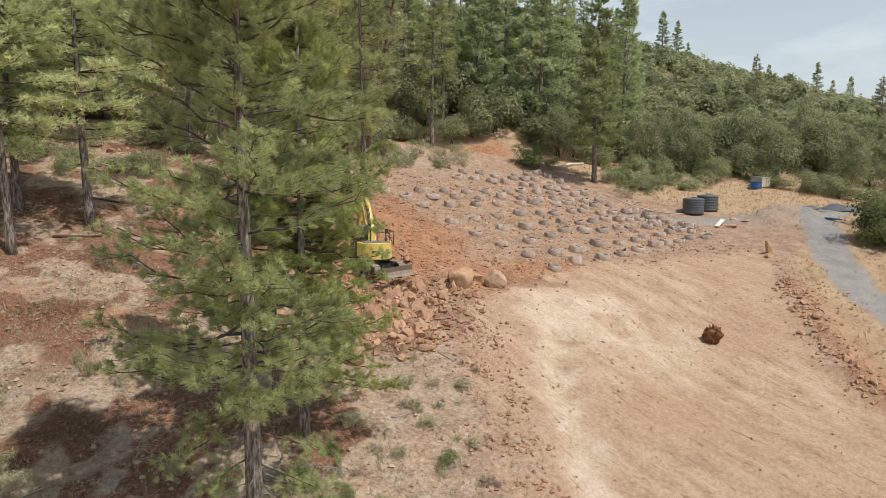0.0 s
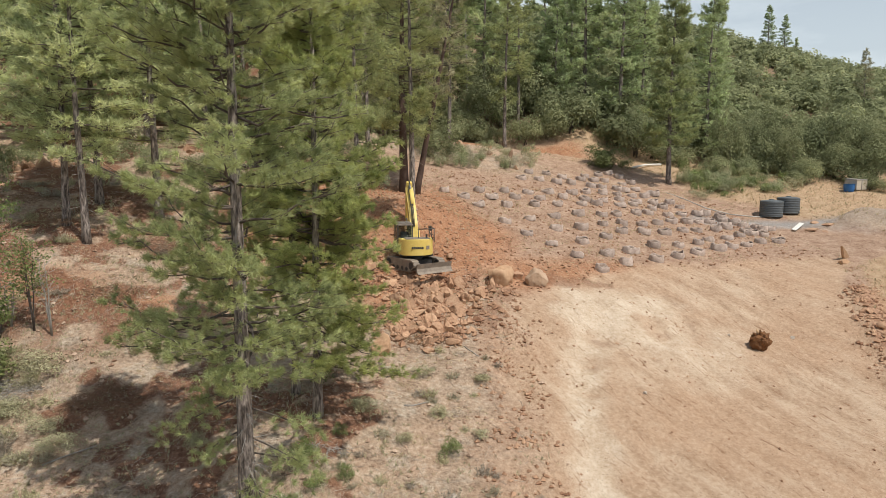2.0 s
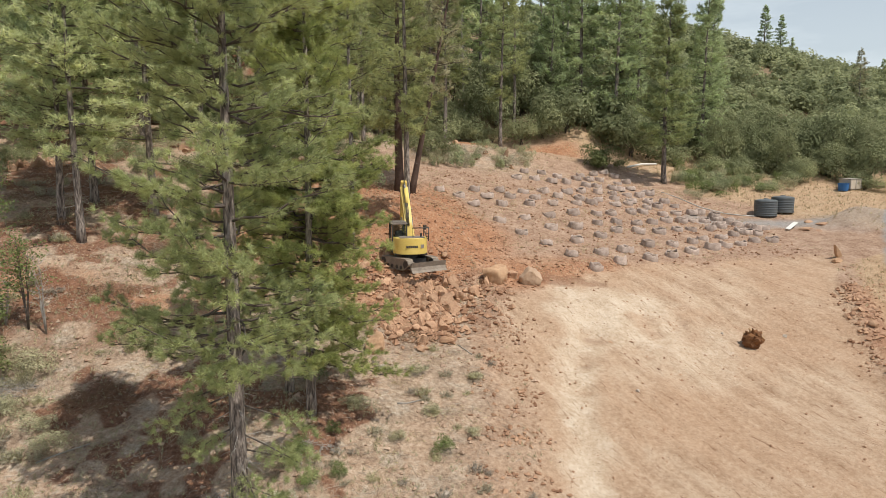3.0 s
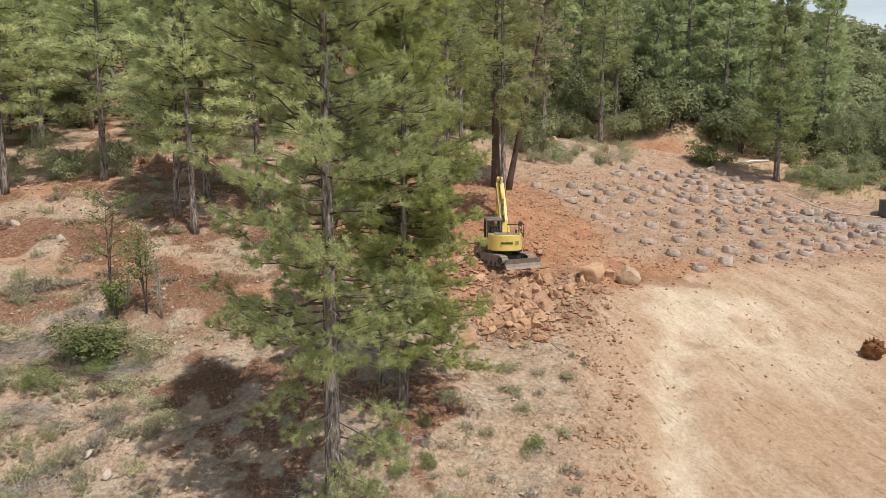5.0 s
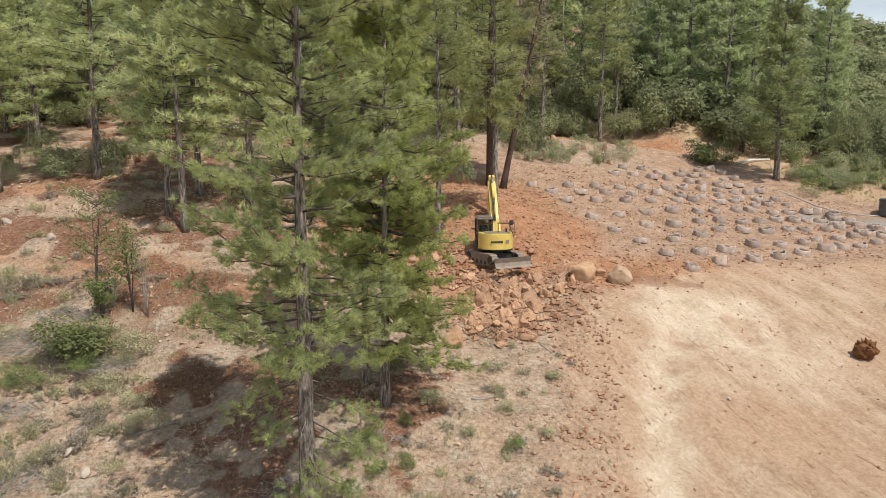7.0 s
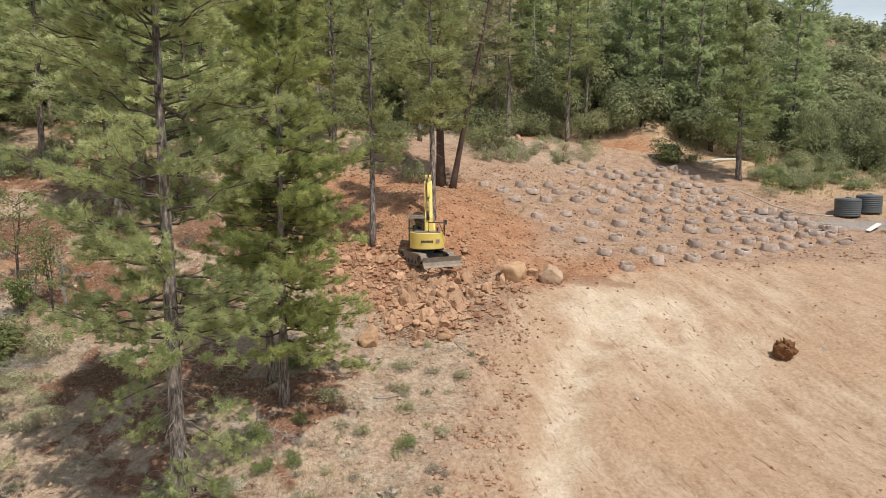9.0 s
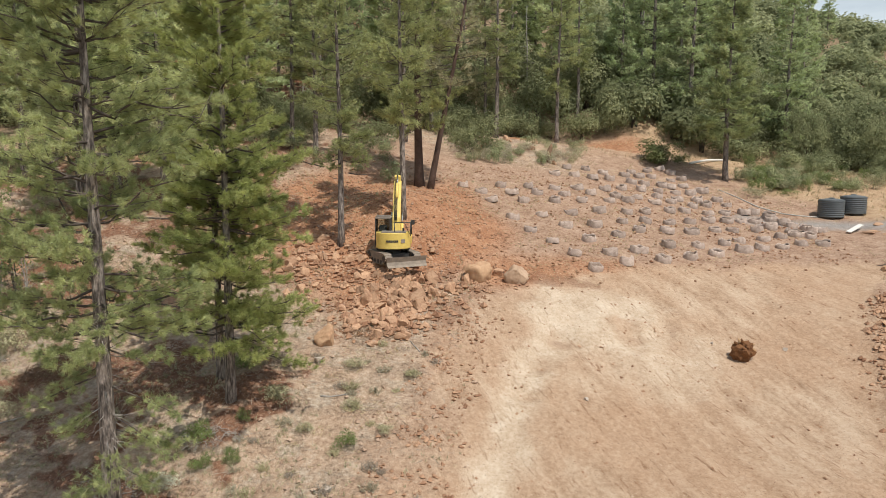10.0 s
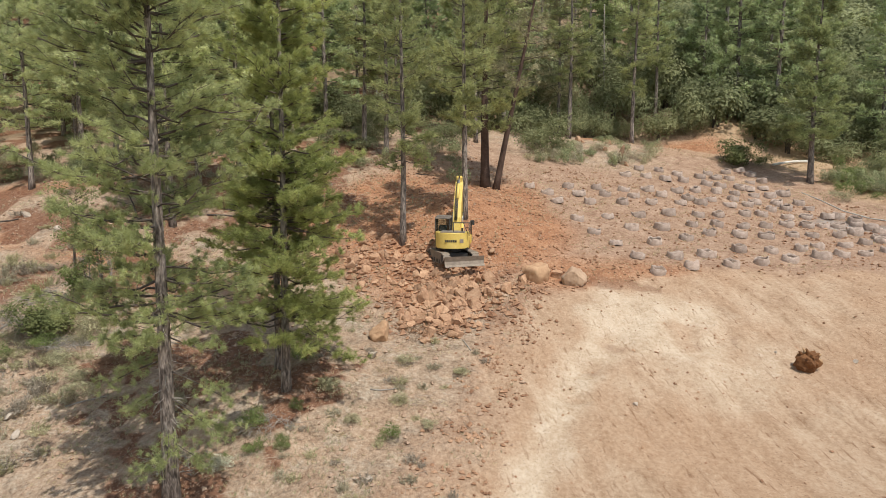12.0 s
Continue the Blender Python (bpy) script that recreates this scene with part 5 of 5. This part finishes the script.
sapling(93, -11.9, 33.9, 4.3, "bare grey dead sapling", True)
sapling(95, -14.0, 34.4, 2.6, "bare grey dead sapling", True)
sapling(94, -14.2, 33.6, 2.2, "small leafy sapling beside dead branches")


def dead_tree(seed, x, y, h, r, lean, label, twigs=40):
    """A bare standing trunk with broken limbs."""
    rs = np.random.RandomState(seed)
    root = thing("dead_tree", label, "dead tree", on(x, y))
    zz = np.linspace(-0.4, h, 9)
    axis = np.stack([lean * zz + 0.06 * np.sin(zz), 0.05 * np.cos(zz * 0.7), zz], -1)
    part("trunk", tubes("trunk", [(axis, r * (1.02 - zz / h * 0.8))], 8), GREY_WOOD, root)
    lines = []
    for _ in range(twigs):
        h0 = h * rs.uniform(0.3, 0.97)
        a, ln = rs.rand() * 6.28, rs.uniform(0.5, 2.2) * (1.15 - h0 / h)
        p = np.array((lean * h0, 0, h0))
        d = np.array((math.cos(a), math.sin(a), rs.uniform(-0.3, 0.3)))
        lines.append((np.array([p, p + d * ln * 0.5, p + d * ln + np.array((0, 0, -0.15 * ln))]), (0.035, 0.022, 0.008)))
    if lines:
        tagged(part("limbwork", tubes("limbwork", lines, 4), GREY_WOOD, root), kind="stuff")


dead_tree(95, 33.9, 99.7, 21.0, 0.22, 0.01, "tall bare grey dead pine on the wooded hill")
dead_tree(96, 18.0, 95.0, 14.0, 0.16, -0.03, "bare grey dead tree among pines")
dead_tree(97, -6.5, 70.0, 9.0, 0.12, 0.05, "thin grey dead tree in the wood")
# a grey pine and two pale grey oaks
grey = pine(pine_meshes(34, 20.0, 5.0, 3.2, 0.22, 0.7, 11, 6, (0.7, 0.13), 0.6, dead=0), "thin grey-green pine in the wood", 12.2, 84.5, GREY_LEAF, "pines of the wood", "grey_pine")
again(grey, 88.0, 109.0, 0.55, 40, 0.6)
again(grey, 110.0, 103.0, 0.5, 140, 0.6)
again(grey, 104.0, 97.0, 0.45, 80, 0.6)
again(grey, 3.5, 79.0, 0.8, 200, 0.9)

SNAG = rough_mat("brown rotten wood", (0.13, 0.075, 0.045), (0.34, 0.22, 0.14), 3.0)


def snag(x, y):
    root = thing("tree_stump", "broken brown tree stump leaning over the scrub", "tree stump", on(x, y))
    part("trunk", tubes("trunk", [([(-0.2, 0, -0.3), (0.0, 0, 0.4), (0.12, 0, 1.0), (0.3, 0.05, 1.55), (0.38, 0.05, 1.8)], (0.42, 0.3, 0.26, 0.2, 0.06))], 10), SNAG, root)
    part("root_stub", tubes("root_stub", [([(-0.1, 0, 0.3), (-0.45, 0.1, 0.05), (-0.7, 0.15, -0.2)], (0.16, 0.12, 0.08))], 7), SNAG, root)


snag(18.9, 71.2)

# ---------------------------------------------------------------- loose things
RUST_WOOD = rough_mat("rust-brown earthy root wood", (0.06, 0.026, 0.013), (0.27, 0.125, 0.05), 2.2, 0.9, 0.8, 0.06)


CUT_ROOT = rough_mat("pale torn root wood", (0.34, 0.2, 0.1), (0.62, 0.43, 0.26), 4.0, 0.9, 0.5, 0.03)


def root_ball(x, y):
    rs = np.random.RandomState(4)
    root = thing("uprooted_stump", "round rust-brown uprooted tree stump lying on the bank", "tree stump", on(x, y), 30)
    bm = bmesh.new()
    bmesh.ops.create_icosphere(bm, subdivisions=3, radius=0.62)
    for v in bm.verts:
        s = 1 + 0.42 * noise.noise(v.co * 3.0) + 0.2 * noise.noise(v.co * 8)
        v.co = Vector((v.co.x * s, v.co.y * 0.8 * s, v.co.z * 0.85 * s + 0.42))
    part("root_mass", bm, RUST_WOOD, root)
    for k in range(20):
        a, e = rs.rand() * 6.28, rs.uniform(-0.2, 1.2)
        d = np.array((math.cos(a) * math.cos(e), 0.8 * math.sin(a) * math.cos(e), math.sin(e)))
        p = np.array((0, 0, 0.42)) + d * 0.4
        part("root_stub", tubes("root_stub", [(np.array([p, p + d * 0.18 + 0.04 * rs.normal(size=3), p + d * rs.uniform(0.2, 0.36) + 0.07 * rs.normal(size=3)]), (0.12, 0.085, 0.04))], 6), CUT_ROOT if k % 3 == 0 else RUST_WOOD, root)


root_ball(26.5, 35.3)
bm = bmesh.new()
plate(bm, [(-1.0, 0), (0.9, 0), (1.05, 0.25), (0.4, 0.62), (-0.55, 0.7), (-1.1, 0.35)], 0.55, None, 0.05)
solid("rock_slab", bm, BOULDER, "tilted pale pink rock slab at the crest of the bank", "rock", pose(*on(40.1, 46.8, 0.1), -20, 8, 25) @ Matrix.Scale(0.6, 4))
bm = bmesh.new()
plate(bm, [(-0.25, 0), (0.25, 0), (0.16, 0.6), (-0.1, 1.35), (-0.25, 0.7)], 0.25, None, 0.03)
solid("rock_slab", bm, BOULDER, "pointed upright rock splinter at the crest of the bank", "rock", pose(*on(40.9, 47.8, 0.1), 10, -32, 10))

PLY = rough_mat("pale weathered plywood", (0.42, 0.36, 0.28), (0.62, 0.55, 0.45), 2.0)
BLUE = rough_mat("blue plastic", (0.02, 0.09, 0.27), (0.05, 0.18, 0.42), 2.0, 0.45, 0.1)
GREY_TARP = rough_mat("grey-black tarpaulin", (0.15, 0.155, 0.17), (0.36, 0.365, 0.38), 1.4, 0.5, 0.6, 0.08)
WHITE_PIPE = rough_mat("dull white pipe", (0.62, 0.6, 0.55), (0.8, 0.78, 0.73), 3.0, 0.5, 0.1)
root = thing("storage_box", "pale plywood storage box with a lid in the dry field", "box", on(59.6, 72.0), 20)
part("box_body", box(bmesh.new(), (2.0, 1.4, 1.15), (0, 0, 0.57), bevel=0.03), PLY, root)
part("lid", box(bmesh.new(), (2.12, 1.5, 0.08), (0, 0, 1.19), (3, 0, 0), bevel=0.02), GREY_WOOD, root)
for s in (-0.99, 0, 0.99):
    part("batten", box(bmesh.new(), (0.09, 0.04, 1.1), (s * 0.96, -0.72, 0.57), bevel=0.01), GREY_WOOD, root)
bm = turned([(0.42, 0), (0.5, 0.05), (0.56, 0.4), (0.58, 0.8), (0.62, 0.84), (0.62, 0.88), (0.56, 0.88), (0.5, 0.2)], 28)
solid("plastic_tub", bm, BLUE, "blue plastic tub before a plywood box", "tub", pose(*on(58.2, 71.2, 0.02)))


def tarp_heap(x, y, turn, size, label, mat, seed):
    """A heap under a sheet, with folds and a trailing hem."""
    bm = bmesh.new()
    n = 30
    grid = {}
    for i in range(n + 1):
        for j in range(n + 1):
            u, v = 2 * i / n - 1, 2 * j / n - 1
            r = min(1.0, math.hypot(u * 0.95, v * 0.95))
            h = (1 - r**2.2) * (0.75 + 0.35 * noise.noise(Vector((u * 2 + seed, v * 2, 0))))
            h += 0.09 * noise.noise(Vector((u * 7, v * 7, seed)))
            grid[i, j] = bm.verts.new((u * size[0] / 2, v * size[1] / 2, max(h, 0.02) * size[2]))
    for i in range(n):
        for j in range(n):
            bm.faces.new((grid[i, j], grid[i + 1, j], grid[i + 1, j + 1], grid[i, j + 1])).smooth = True
    bmesh.ops.solidify(bm, geom=bm.faces[:], thickness=0.03)
    solid("tarpaulin", bm, mat, label, "tarpaulin", pose(*on(x, y, 0.04), 0, 0, turn))


tarp_heap(59.6, 59.6, -25, (5.4, 3.2, 0.85), "grey-black tarpaulin over a heap beside the road", GREY_TARP, 1)
tarp_heap(56.4, 60.6, -10, (3.0, 1.6, 0.5), "crumpled end of a dark tarpaulin on straw", GREY_TARP, 3)
tarp_heap(52.4, 54.0, -68, (3.6, 0.34, 0.2), "crumpled strip of blue tarpaulin on gravel", BLUE, 5)


def lying(name, pts, r, mat, label, category, sides=8):
    solid(name, tubes(name, [([on(x, y, -r * 0.8 - up) for x, y, up in pts], (r,) * len(pts))], sides), mat, label, category)


lying("pipe", [(35.0, 77.2, 0.1), (37.4, 79.0, 0.2), (40.2, 81.2, 0.1)], 0.13, WHITE_PIPE, "long white pipe lying on the ground above the terrace", "pipe")
HOSE = rough_mat("pale hose", (0.45, 0.43, 0.4), (0.62, 0.6, 0.55), 2.0, 0.6, 0.1)
lying("hose", [(35.6, 69.0, 0), (36.6, 66.8, 0), (37.7, 64.2, 0), (39.2, 62.3, 0.0), (40.4, 61.6, 0), (41.8, 61.2, 0)], 0.05, HOSE, "pale hose running along the terrace to the tanks", "hose")
solid("plank", box(bmesh.new(), (0.4, 2.3, 0.06), (0, 0, 0), bevel=0.01), WHITE_PIPE, "white-painted board leaning on gravel beside bags", "board", pose(*on(42.7, 56.8, -0.3), 12, 8, -48))
for k, (x, y) in enumerate(((44.0, 56.7), (44.6, 55.6), (43.4, 55.9), (46.0, 57.0), (45.3, 58.4))):
    solid("flat_stone", STONES[k], BOULDER_GREY, "flat pale stone lying beside the gravel heap", "stone", pose(*on(x, y, 0.02), 0, 0, 50 * k) @ Matrix.Diagonal((1.3, 0.8, 0.3, 1)), "flat stones by the gravel")
pale_stones = [m.copy() for m in STONES]
for m in pale_stones:
    m.materials.clear()
PALE_STONE = rough_mat("pale bleached stone", (0.36, 0.30, 0.245), (0.56, 0.485, 0.41), 1.5, 0.9, 0.4, 0.03, 6)
for x, y, s in ((-11.6, 26.6, 0.5), (-10.2, 24.3, 0.5), (-11.4, 25.3, 0.45), (6.9, 23.2, 0.4), (4.6, 31.6, 0.7), (16.1 * 1.1, 28.06 * 1.1, 0.3), (29.0, 36.0, 0.3), (25.3, 36.6, 0.25), (-21.0, 40.5, 0.7), (-25.0, 42.2, 0.6)):
    solid("stone", pale_stones[int(abs(7 * x)) % 8], PALE_STONE, "pale rounded stone lying on dry litter", "stone", pose(*on(x, y, -0.15 * s), 20, 30, 40 * x) @ Matrix.Diagonal((s, s * 0.9, s * 0.75, 1)), "stones on the slope")
rs = np.random.RandomState(16)
scatter_rocks(18, lambda: (-27.5 + 2.2 * rs.normal(), 56.0 + 0.9 * rs.normal()), (0.4, 1.5), "rock heap at the wood", "tan rock in a heap at the edge of the wood")
scatter_rocks(26, lambda: (-20.4 + 2.0 * rs.normal(), 56.6 + 0.8 * rs.normal()), (0.4, 1.5), "rock heap at the wood", "tan rock in a heap at the edge of the wood")
scatter_rocks(16, lambda: (-9.0 + 2.2 * rs.normal(), 61.0 + 0.9 * rs.normal()), (0.3, 1.2), "rock heap at the wood", "tan rock in a heap at the edge of the wood")
scatter_rocks(34, lambda: (9 + 11 * rs.rand(), 69 + 10 * rs.rand()), (0.25, 1.0), "rocks above the terrace", "pale rock among scrub above the terrace")


def log(x, y, length, r, turn, label, mat=GREY_WOOD):
    d = np.array((math.cos(radians(turn)), math.sin(radians(turn)))) * length / 2
    pts = [(*(np.array((x, y)) + d * k), float(surface(x + d[0] * k, y + d[1] * k)) + r * 0.8) for k in (-1, -0.3, 0.35, 1)]
    solid("log", tubes("log", [(pts, (r, r * 0.95, r * 0.85, r * 0.7))], 8), mat, label, "log", group="fallen branches")


for x, y, ln, r, turn in ((-26.0, 41.5, 1.6, 0.09, 15), (-16.4, 31.6, 2.6, 0.06, 60), (-13.0, 57.6, 3.0, 0.12, 5), (-10.4, 44.6, 2.6, 0.1, 20), (-7.6, 45.8, 2.2, 0.08, 150), (-9.6, 50.6, 3.0, 0.11, 170), (-12.0, 25.0, 2.4, 0.05, 70), (-13.5, 23.5, 2.8, 0.06, 50), (-8.4, 26.8, 2.0, 0.05, 20), (6.0, 29.0, 1.4, 0.05, 25), (9.2, 33.6, 1.2, 0.04, 120), (-2.6, 59.0, 2.2, 0.08, 160), (1.5, 58.4, 1.6, 0.07, 10)):
    log(x, y, ln, r * 0.75, turn, "grey fallen branch lying on dry litter", GREY_WOOD if y < 35 else TWIG)


def brush_pile(x, y, r, h, many, seed, label):
    rs = np.random.RandomState(seed)
    lines = []
    for _ in range(many):
        a, q = rs.rand() * 6.28, r * rs.rand() ** 0.6
        p = np.array((q * math.cos(a), q * math.sin(a), h * (1 - q / r) * rs.rand()))
        d = np.array((*rs.normal(size=2), 0.25 * rs.normal()))
        d = d / np.linalg.norm(d) * (0.12 + 0.5 * rs.rand() ** 2.5)
        lines.append((np.array([p - d, p - 0.3 * d + 0.06 * rs.normal(size=3), p + 0.4 * d + 0.06 * rs.normal(size=3), p + d + 0.05 * rs.normal(size=3)]), (0.013, 0.011, 0.008, 0.004)))
    solid("brush_pile", tubes("brush_pile", lines, 4), GREY_WOOD if y < 35 and seed > 120 else SNAG, label, "brush pile", pose(*on(x, y)), "brush piles", "stuff")


for k, (x, y, r, h, many) in enumerate(((-7.8, 29.6, 1.9, 1.1, 210), (-17.4, 31.4, 2.4, 0.7, 220), (-19.5, 29.5, 2.2, 0.5, 160), (-13.0, 24.0, 1.7, 0.35, 110), (-1.2, 23.3, 1.5, 0.5, 120), (1.5, 25.6, 1.3, 0.5, 90), (-15.8, 33.6, 1.8, 0.8, 150), (-12.4, 30.4, 1.5, 0.5, 110), (-15.5, 27.6, 1.6, 0.35, 110), (-9.0, 42.6, 1.9, 0.5, 110), (-11.4, 47.2, 1.8, 0.6, 110), (-5.8, 47.0, 1.6, 0.5, 90), (-16.0, 44.5, 2.0, 0.5, 110), (-2.2, 61.0, 2.6, 0.9, 150), (6.5, 35.2, 1.6, 0.25, 70), (-13.6, 50.4, 2.4, 0.7, 130), (-19.0, 47.6, 2.2, 0.6, 110), (-7.6, 50.6, 2.2, 0.6, 110), (-10.2, 37.6, 1.8, 0.4, 90), (-18.2, 41.0, 2.0, 0.4, 90), (-3.6, 43.0, 1.6, 0.4, 80))):
    brush_pile(x, y, r, h, int(many * 2.2), 120 + k, "heap of thin dead branches on the slope")


# ---------------------------------------------------------------- litter too small to count
def sample(rs, many, x0, x1, y0, y1, want):
    """Places on the plan, kept by how much the ground there wants them."""
    x, y = rs.uniform(x0, x1, many), rs.uniform(y0, y1, many)
    keep = rs.rand(many) < want(x, y)
    return x[keep], y[keep]


def litter_want(x, y):
    bank, pale, red, gravel, grass, litter = zones(x, y)
    return np.clip(litter * (0.35 + 0.65 * (grain(x, y, 1.7, 21) > -0.1)) + 0.12 * (1 - bank), 0, 1) * (1 - bank) * (1 - gravel)


def sticks(rs, x, y, lo, hi, thick):
    """Three-sided twigs lying about."""
    n = len(x)
    a = rs.rand(n) * 6.28
    ln = (lo + (hi - lo) * rs.rand(n) ** 3) / 2
    d = np.stack([np.cos(a), np.sin(a)], -1) * ln[:, None]
    ends = []
    for s in (-1, 1):
        px, py = x + s * d[:, 0], y + s * d[:, 1]
        ends.append(np.stack([px, py, surface(px, py) + thick * 1.2 + 0.05 * rs.rand(n) ** 2], -1))
    w = np.stack([-np.sin(a), np.cos(a), 0 * a], -1)
    up = np.array((0, 0, 1.0))
    r = (thick * (0.5 + rs.rand(n)))[:, None]
    ring = [w * r - up * r * 0.5, -w * r - up * r * 0.5, up[None] * r]
    faces = []
    for k in range(3):
        b, c = ring[k], ring[(k + 1) % 3]
        faces.append(np.stack([ends[0] + b, ends[0] + c, ends[1] + c * 0.5, ends[1] + b * 0.5], 1))
    return np.concatenate(faces)


def pebbles(rs, x, y, lo, hi):
    """Small eight-sided stones half sunk in the soil."""
    n = len(x)
    s = lo + (hi - lo) * rs.rand(n) ** 3
    c = np.stack([x, y, surface(x, y) + 0.1 * s], -1)
    t = rs.rand(n) * 6.28
    pts = []
    for k in range(4):
        a = t + k * 1.5708 + rs.uniform(-0.4, 0.4, n)
        q = s * rs.uniform(0.35, 0.65, n)
        pts.append(c + np.stack([q * np.cos(a), q * np.sin(a), s * rs.uniform(-0.1, 0.15, n)], -1))
    top = c + np.stack([s * rs.uniform(-0.15, 0.15, n), s * rs.uniform(-0.15, 0.15, n), s * rs.uniform(0.3, 0.5, n)], -1)
    low = c - np.stack([0 * s, 0 * s, 0.4 * s], -1)
    tri = []
    for k in range(4):
        tri.append(np.stack([pts[k], pts[(k + 1) % 4], top], 1))
        tri.append(np.stack([pts[(k + 1) % 4], pts[k], low], 1))
    return np.stack(tri, 1).reshape(-1, 3, 3)


def loose(name, dark, light):
    n = Nodes(name, 0.92, 0, 0.2)
    c = n.ramp(n.noise(0.7, 4), [(0.3, dark), (0.7, light)])
    n.color(c).bump(n.noise(14, 3), 0.4, 0.02)
    return n.m


TWIGS = loose("pale dry twigs", (0.26, 0.2, 0.15), (0.55, 0.47, 0.38))
PEBBLE = loose("loose tan stones", (0.27, 0.165, 0.11), (0.54, 0.41, 0.31))
CLOD = loose("reddish clods", (0.2, 0.095, 0.055), (0.54, 0.35, 0.225))
rs = np.random.RandomState(31)
x, y = sample(rs, 30000, -30, 13, 18, 62, litter_want)
solid("twig_litter", soup("twig_litter", sticks(rs, x, y, 0.08, 0.9, 0.009), 4), TWIGS, "thin pale dead twigs strewn over the slope", "twigs", kind="stuff")
x, y = sample(rs, 7000, -30, 13, 18, 50, litter_want)
solid("loose_stones", soup("loose_stones", pebbles(rs, x, y, 0.04, 0.34), 3), PEBBLE, "small tan stones strewn over the slope", "stones", kind="stuff")
u = rs.rand(620)
x, y = 31.8 + 4.6 * u**1.5 + 0.75 * rs.normal(size=620), 27.5 + 13.5 * u
solid("berm_stones", soup("berm_stones", pebbles(rs, x, y, 0.06, 0.42), 3), CLOD, "small reddish stones along the edge of the bank", "stones", kind="stuff")
u, v = rs.rand(1500), rs.normal(size=1500)
x, y = 7.8 - 0.9 * u + (2.4 - 1.0 * u) * v, 41.4 - 6.8 * u + 0.5 * rs.normal(size=1500)
x, y = np.concatenate([x, 2.2 + 3.2 * rs.normal(size=750)]), np.concatenate([y, 42.0 + 1.8 * rs.normal(size=750)])
solid("rubble", soup("rubble", pebbles(rs, x, y, 0.12, 0.6), 3), CLOD, "small broken orange-brown rubble between the rocks", "rubble", kind="stuff")
x, y = sample(rs, 30000, -6, 44, 36, 66, lambda x, y: (1 - fill_slope(x, y)) * (0.35 + 0.5 * (zones(x, y)[2] > 0.4)) * (x < 40))
solid("terrace_clods", soup("terrace_clods", pebbles(rs, x, y, 0.03, 0.3), 3), CLOD, "reddish clods and stones strewn over the terrace", "clods", kind="stuff")
x, y = sample(rs, 26000, 9, 34, 18, 48, lambda x, y: fill_slope(x, y) * (0.03 + 0.15 * (grain((0.34 * x - 0.94 * y) / 3, 0.94 * x + 0.34 * y, 0.6, 22) + 0.5 * grain(x, y, 3.0, 27) > 0.42)))
solid("bank_clods", soup("bank_clods", pebbles(rs, x, y, 0.02, 0.2), 3), CLOD, "small reddish clods lying on the bare bank", "clods", kind="stuff")
x, y = sample(rs, 9500, 7, 16, 18, 42, lambda x, y: np.exp(-((x - np.interp(y, [15, 24, 33, 41], [9.2, 10.2, 11.2, 12.2])) / 1.5) ** 2) * (0.2 + 0.8 * (grain(x, y, 1.1, 25) > 0)))
solid("edge_clods", soup("edge_clods", pebbles(rs, x, y, 0.03, 0.3), 3), CLOD, "reddish clods along the edge of the bank", "clods", kind="stuff")


def tufts(rs, x, y, blades, length, width):
    c = np.stack([x, y, surface(x, y)], -1)
    up = np.tile(np.array((0, 0, 1.0)), (len(x), 1))
    return needles(rs, c, up, blades, length, width, 0, 0.5)


x, y = sample(rs, 17000, -30, 12, 18, 62, lambda x, y: litter_want(x, y) * (grain(x, y, 2.6, 23) > -0.05))
solid("weed_tufts", soup("weed_tufts", tufts(rs, x, y, 8, 0.2, 0.018), 3), GREY_LEAF, "grey-green dry weeds in tufts on the slope", "weeds", kind="stuff")
x, y = sample(rs, 16000, 20, 74, 22, 96, lambda x, y: zones(x, y)[4] * (1 - zones(x, y)[3]) * 0.6)
solid("straw_grass", soup("straw_grass", tufts(rs, x, y, 7, 0.26, 0.035), 3), DRY_GRASS, "dry straw-coloured grass beside the road and in the field", "grass", kind="stuff")
x, y = sample(rs, 15000, -30, 12, 18, 50, lambda x, y: litter_want(x, y) * (grain(x, y, 1.3, 24) > 0.1))
c = np.stack([x, y, surface(x, y) + 0.02], -1)
flat = rs.normal(size=c.shape) * np.array((1, 1, 0.15))
solid("dry_litter", soup("dry_litter", needles(rs, c, flat, 6, 0.22, 0.02, 0, 0.5), 3), DRY_GRASS, "pale dry straw and leaf litter on the slope", "litter", kind="stuff")
x, y = sample(rs, 9000, 9, 41, 42, 74, lambda x, y: (1 - fill_slope(x, y)) * (1 - zones(x, y)[3]) * (grain(x, y, 1.9, 26) > 0.05))
c = np.stack([x, y, surface(x, y) + 0.02], -1)
flat = rs.normal(size=c.shape) * np.array((1, 1, 0.25))
solid("terrace_straw", soup("terrace_straw", needles(rs, c, flat, 5, 0.2, 0.025, 0, 0.6), 3), DRY_GRASS, "thin pale straw strewn between the grow bags", "straw", kind="stuff")
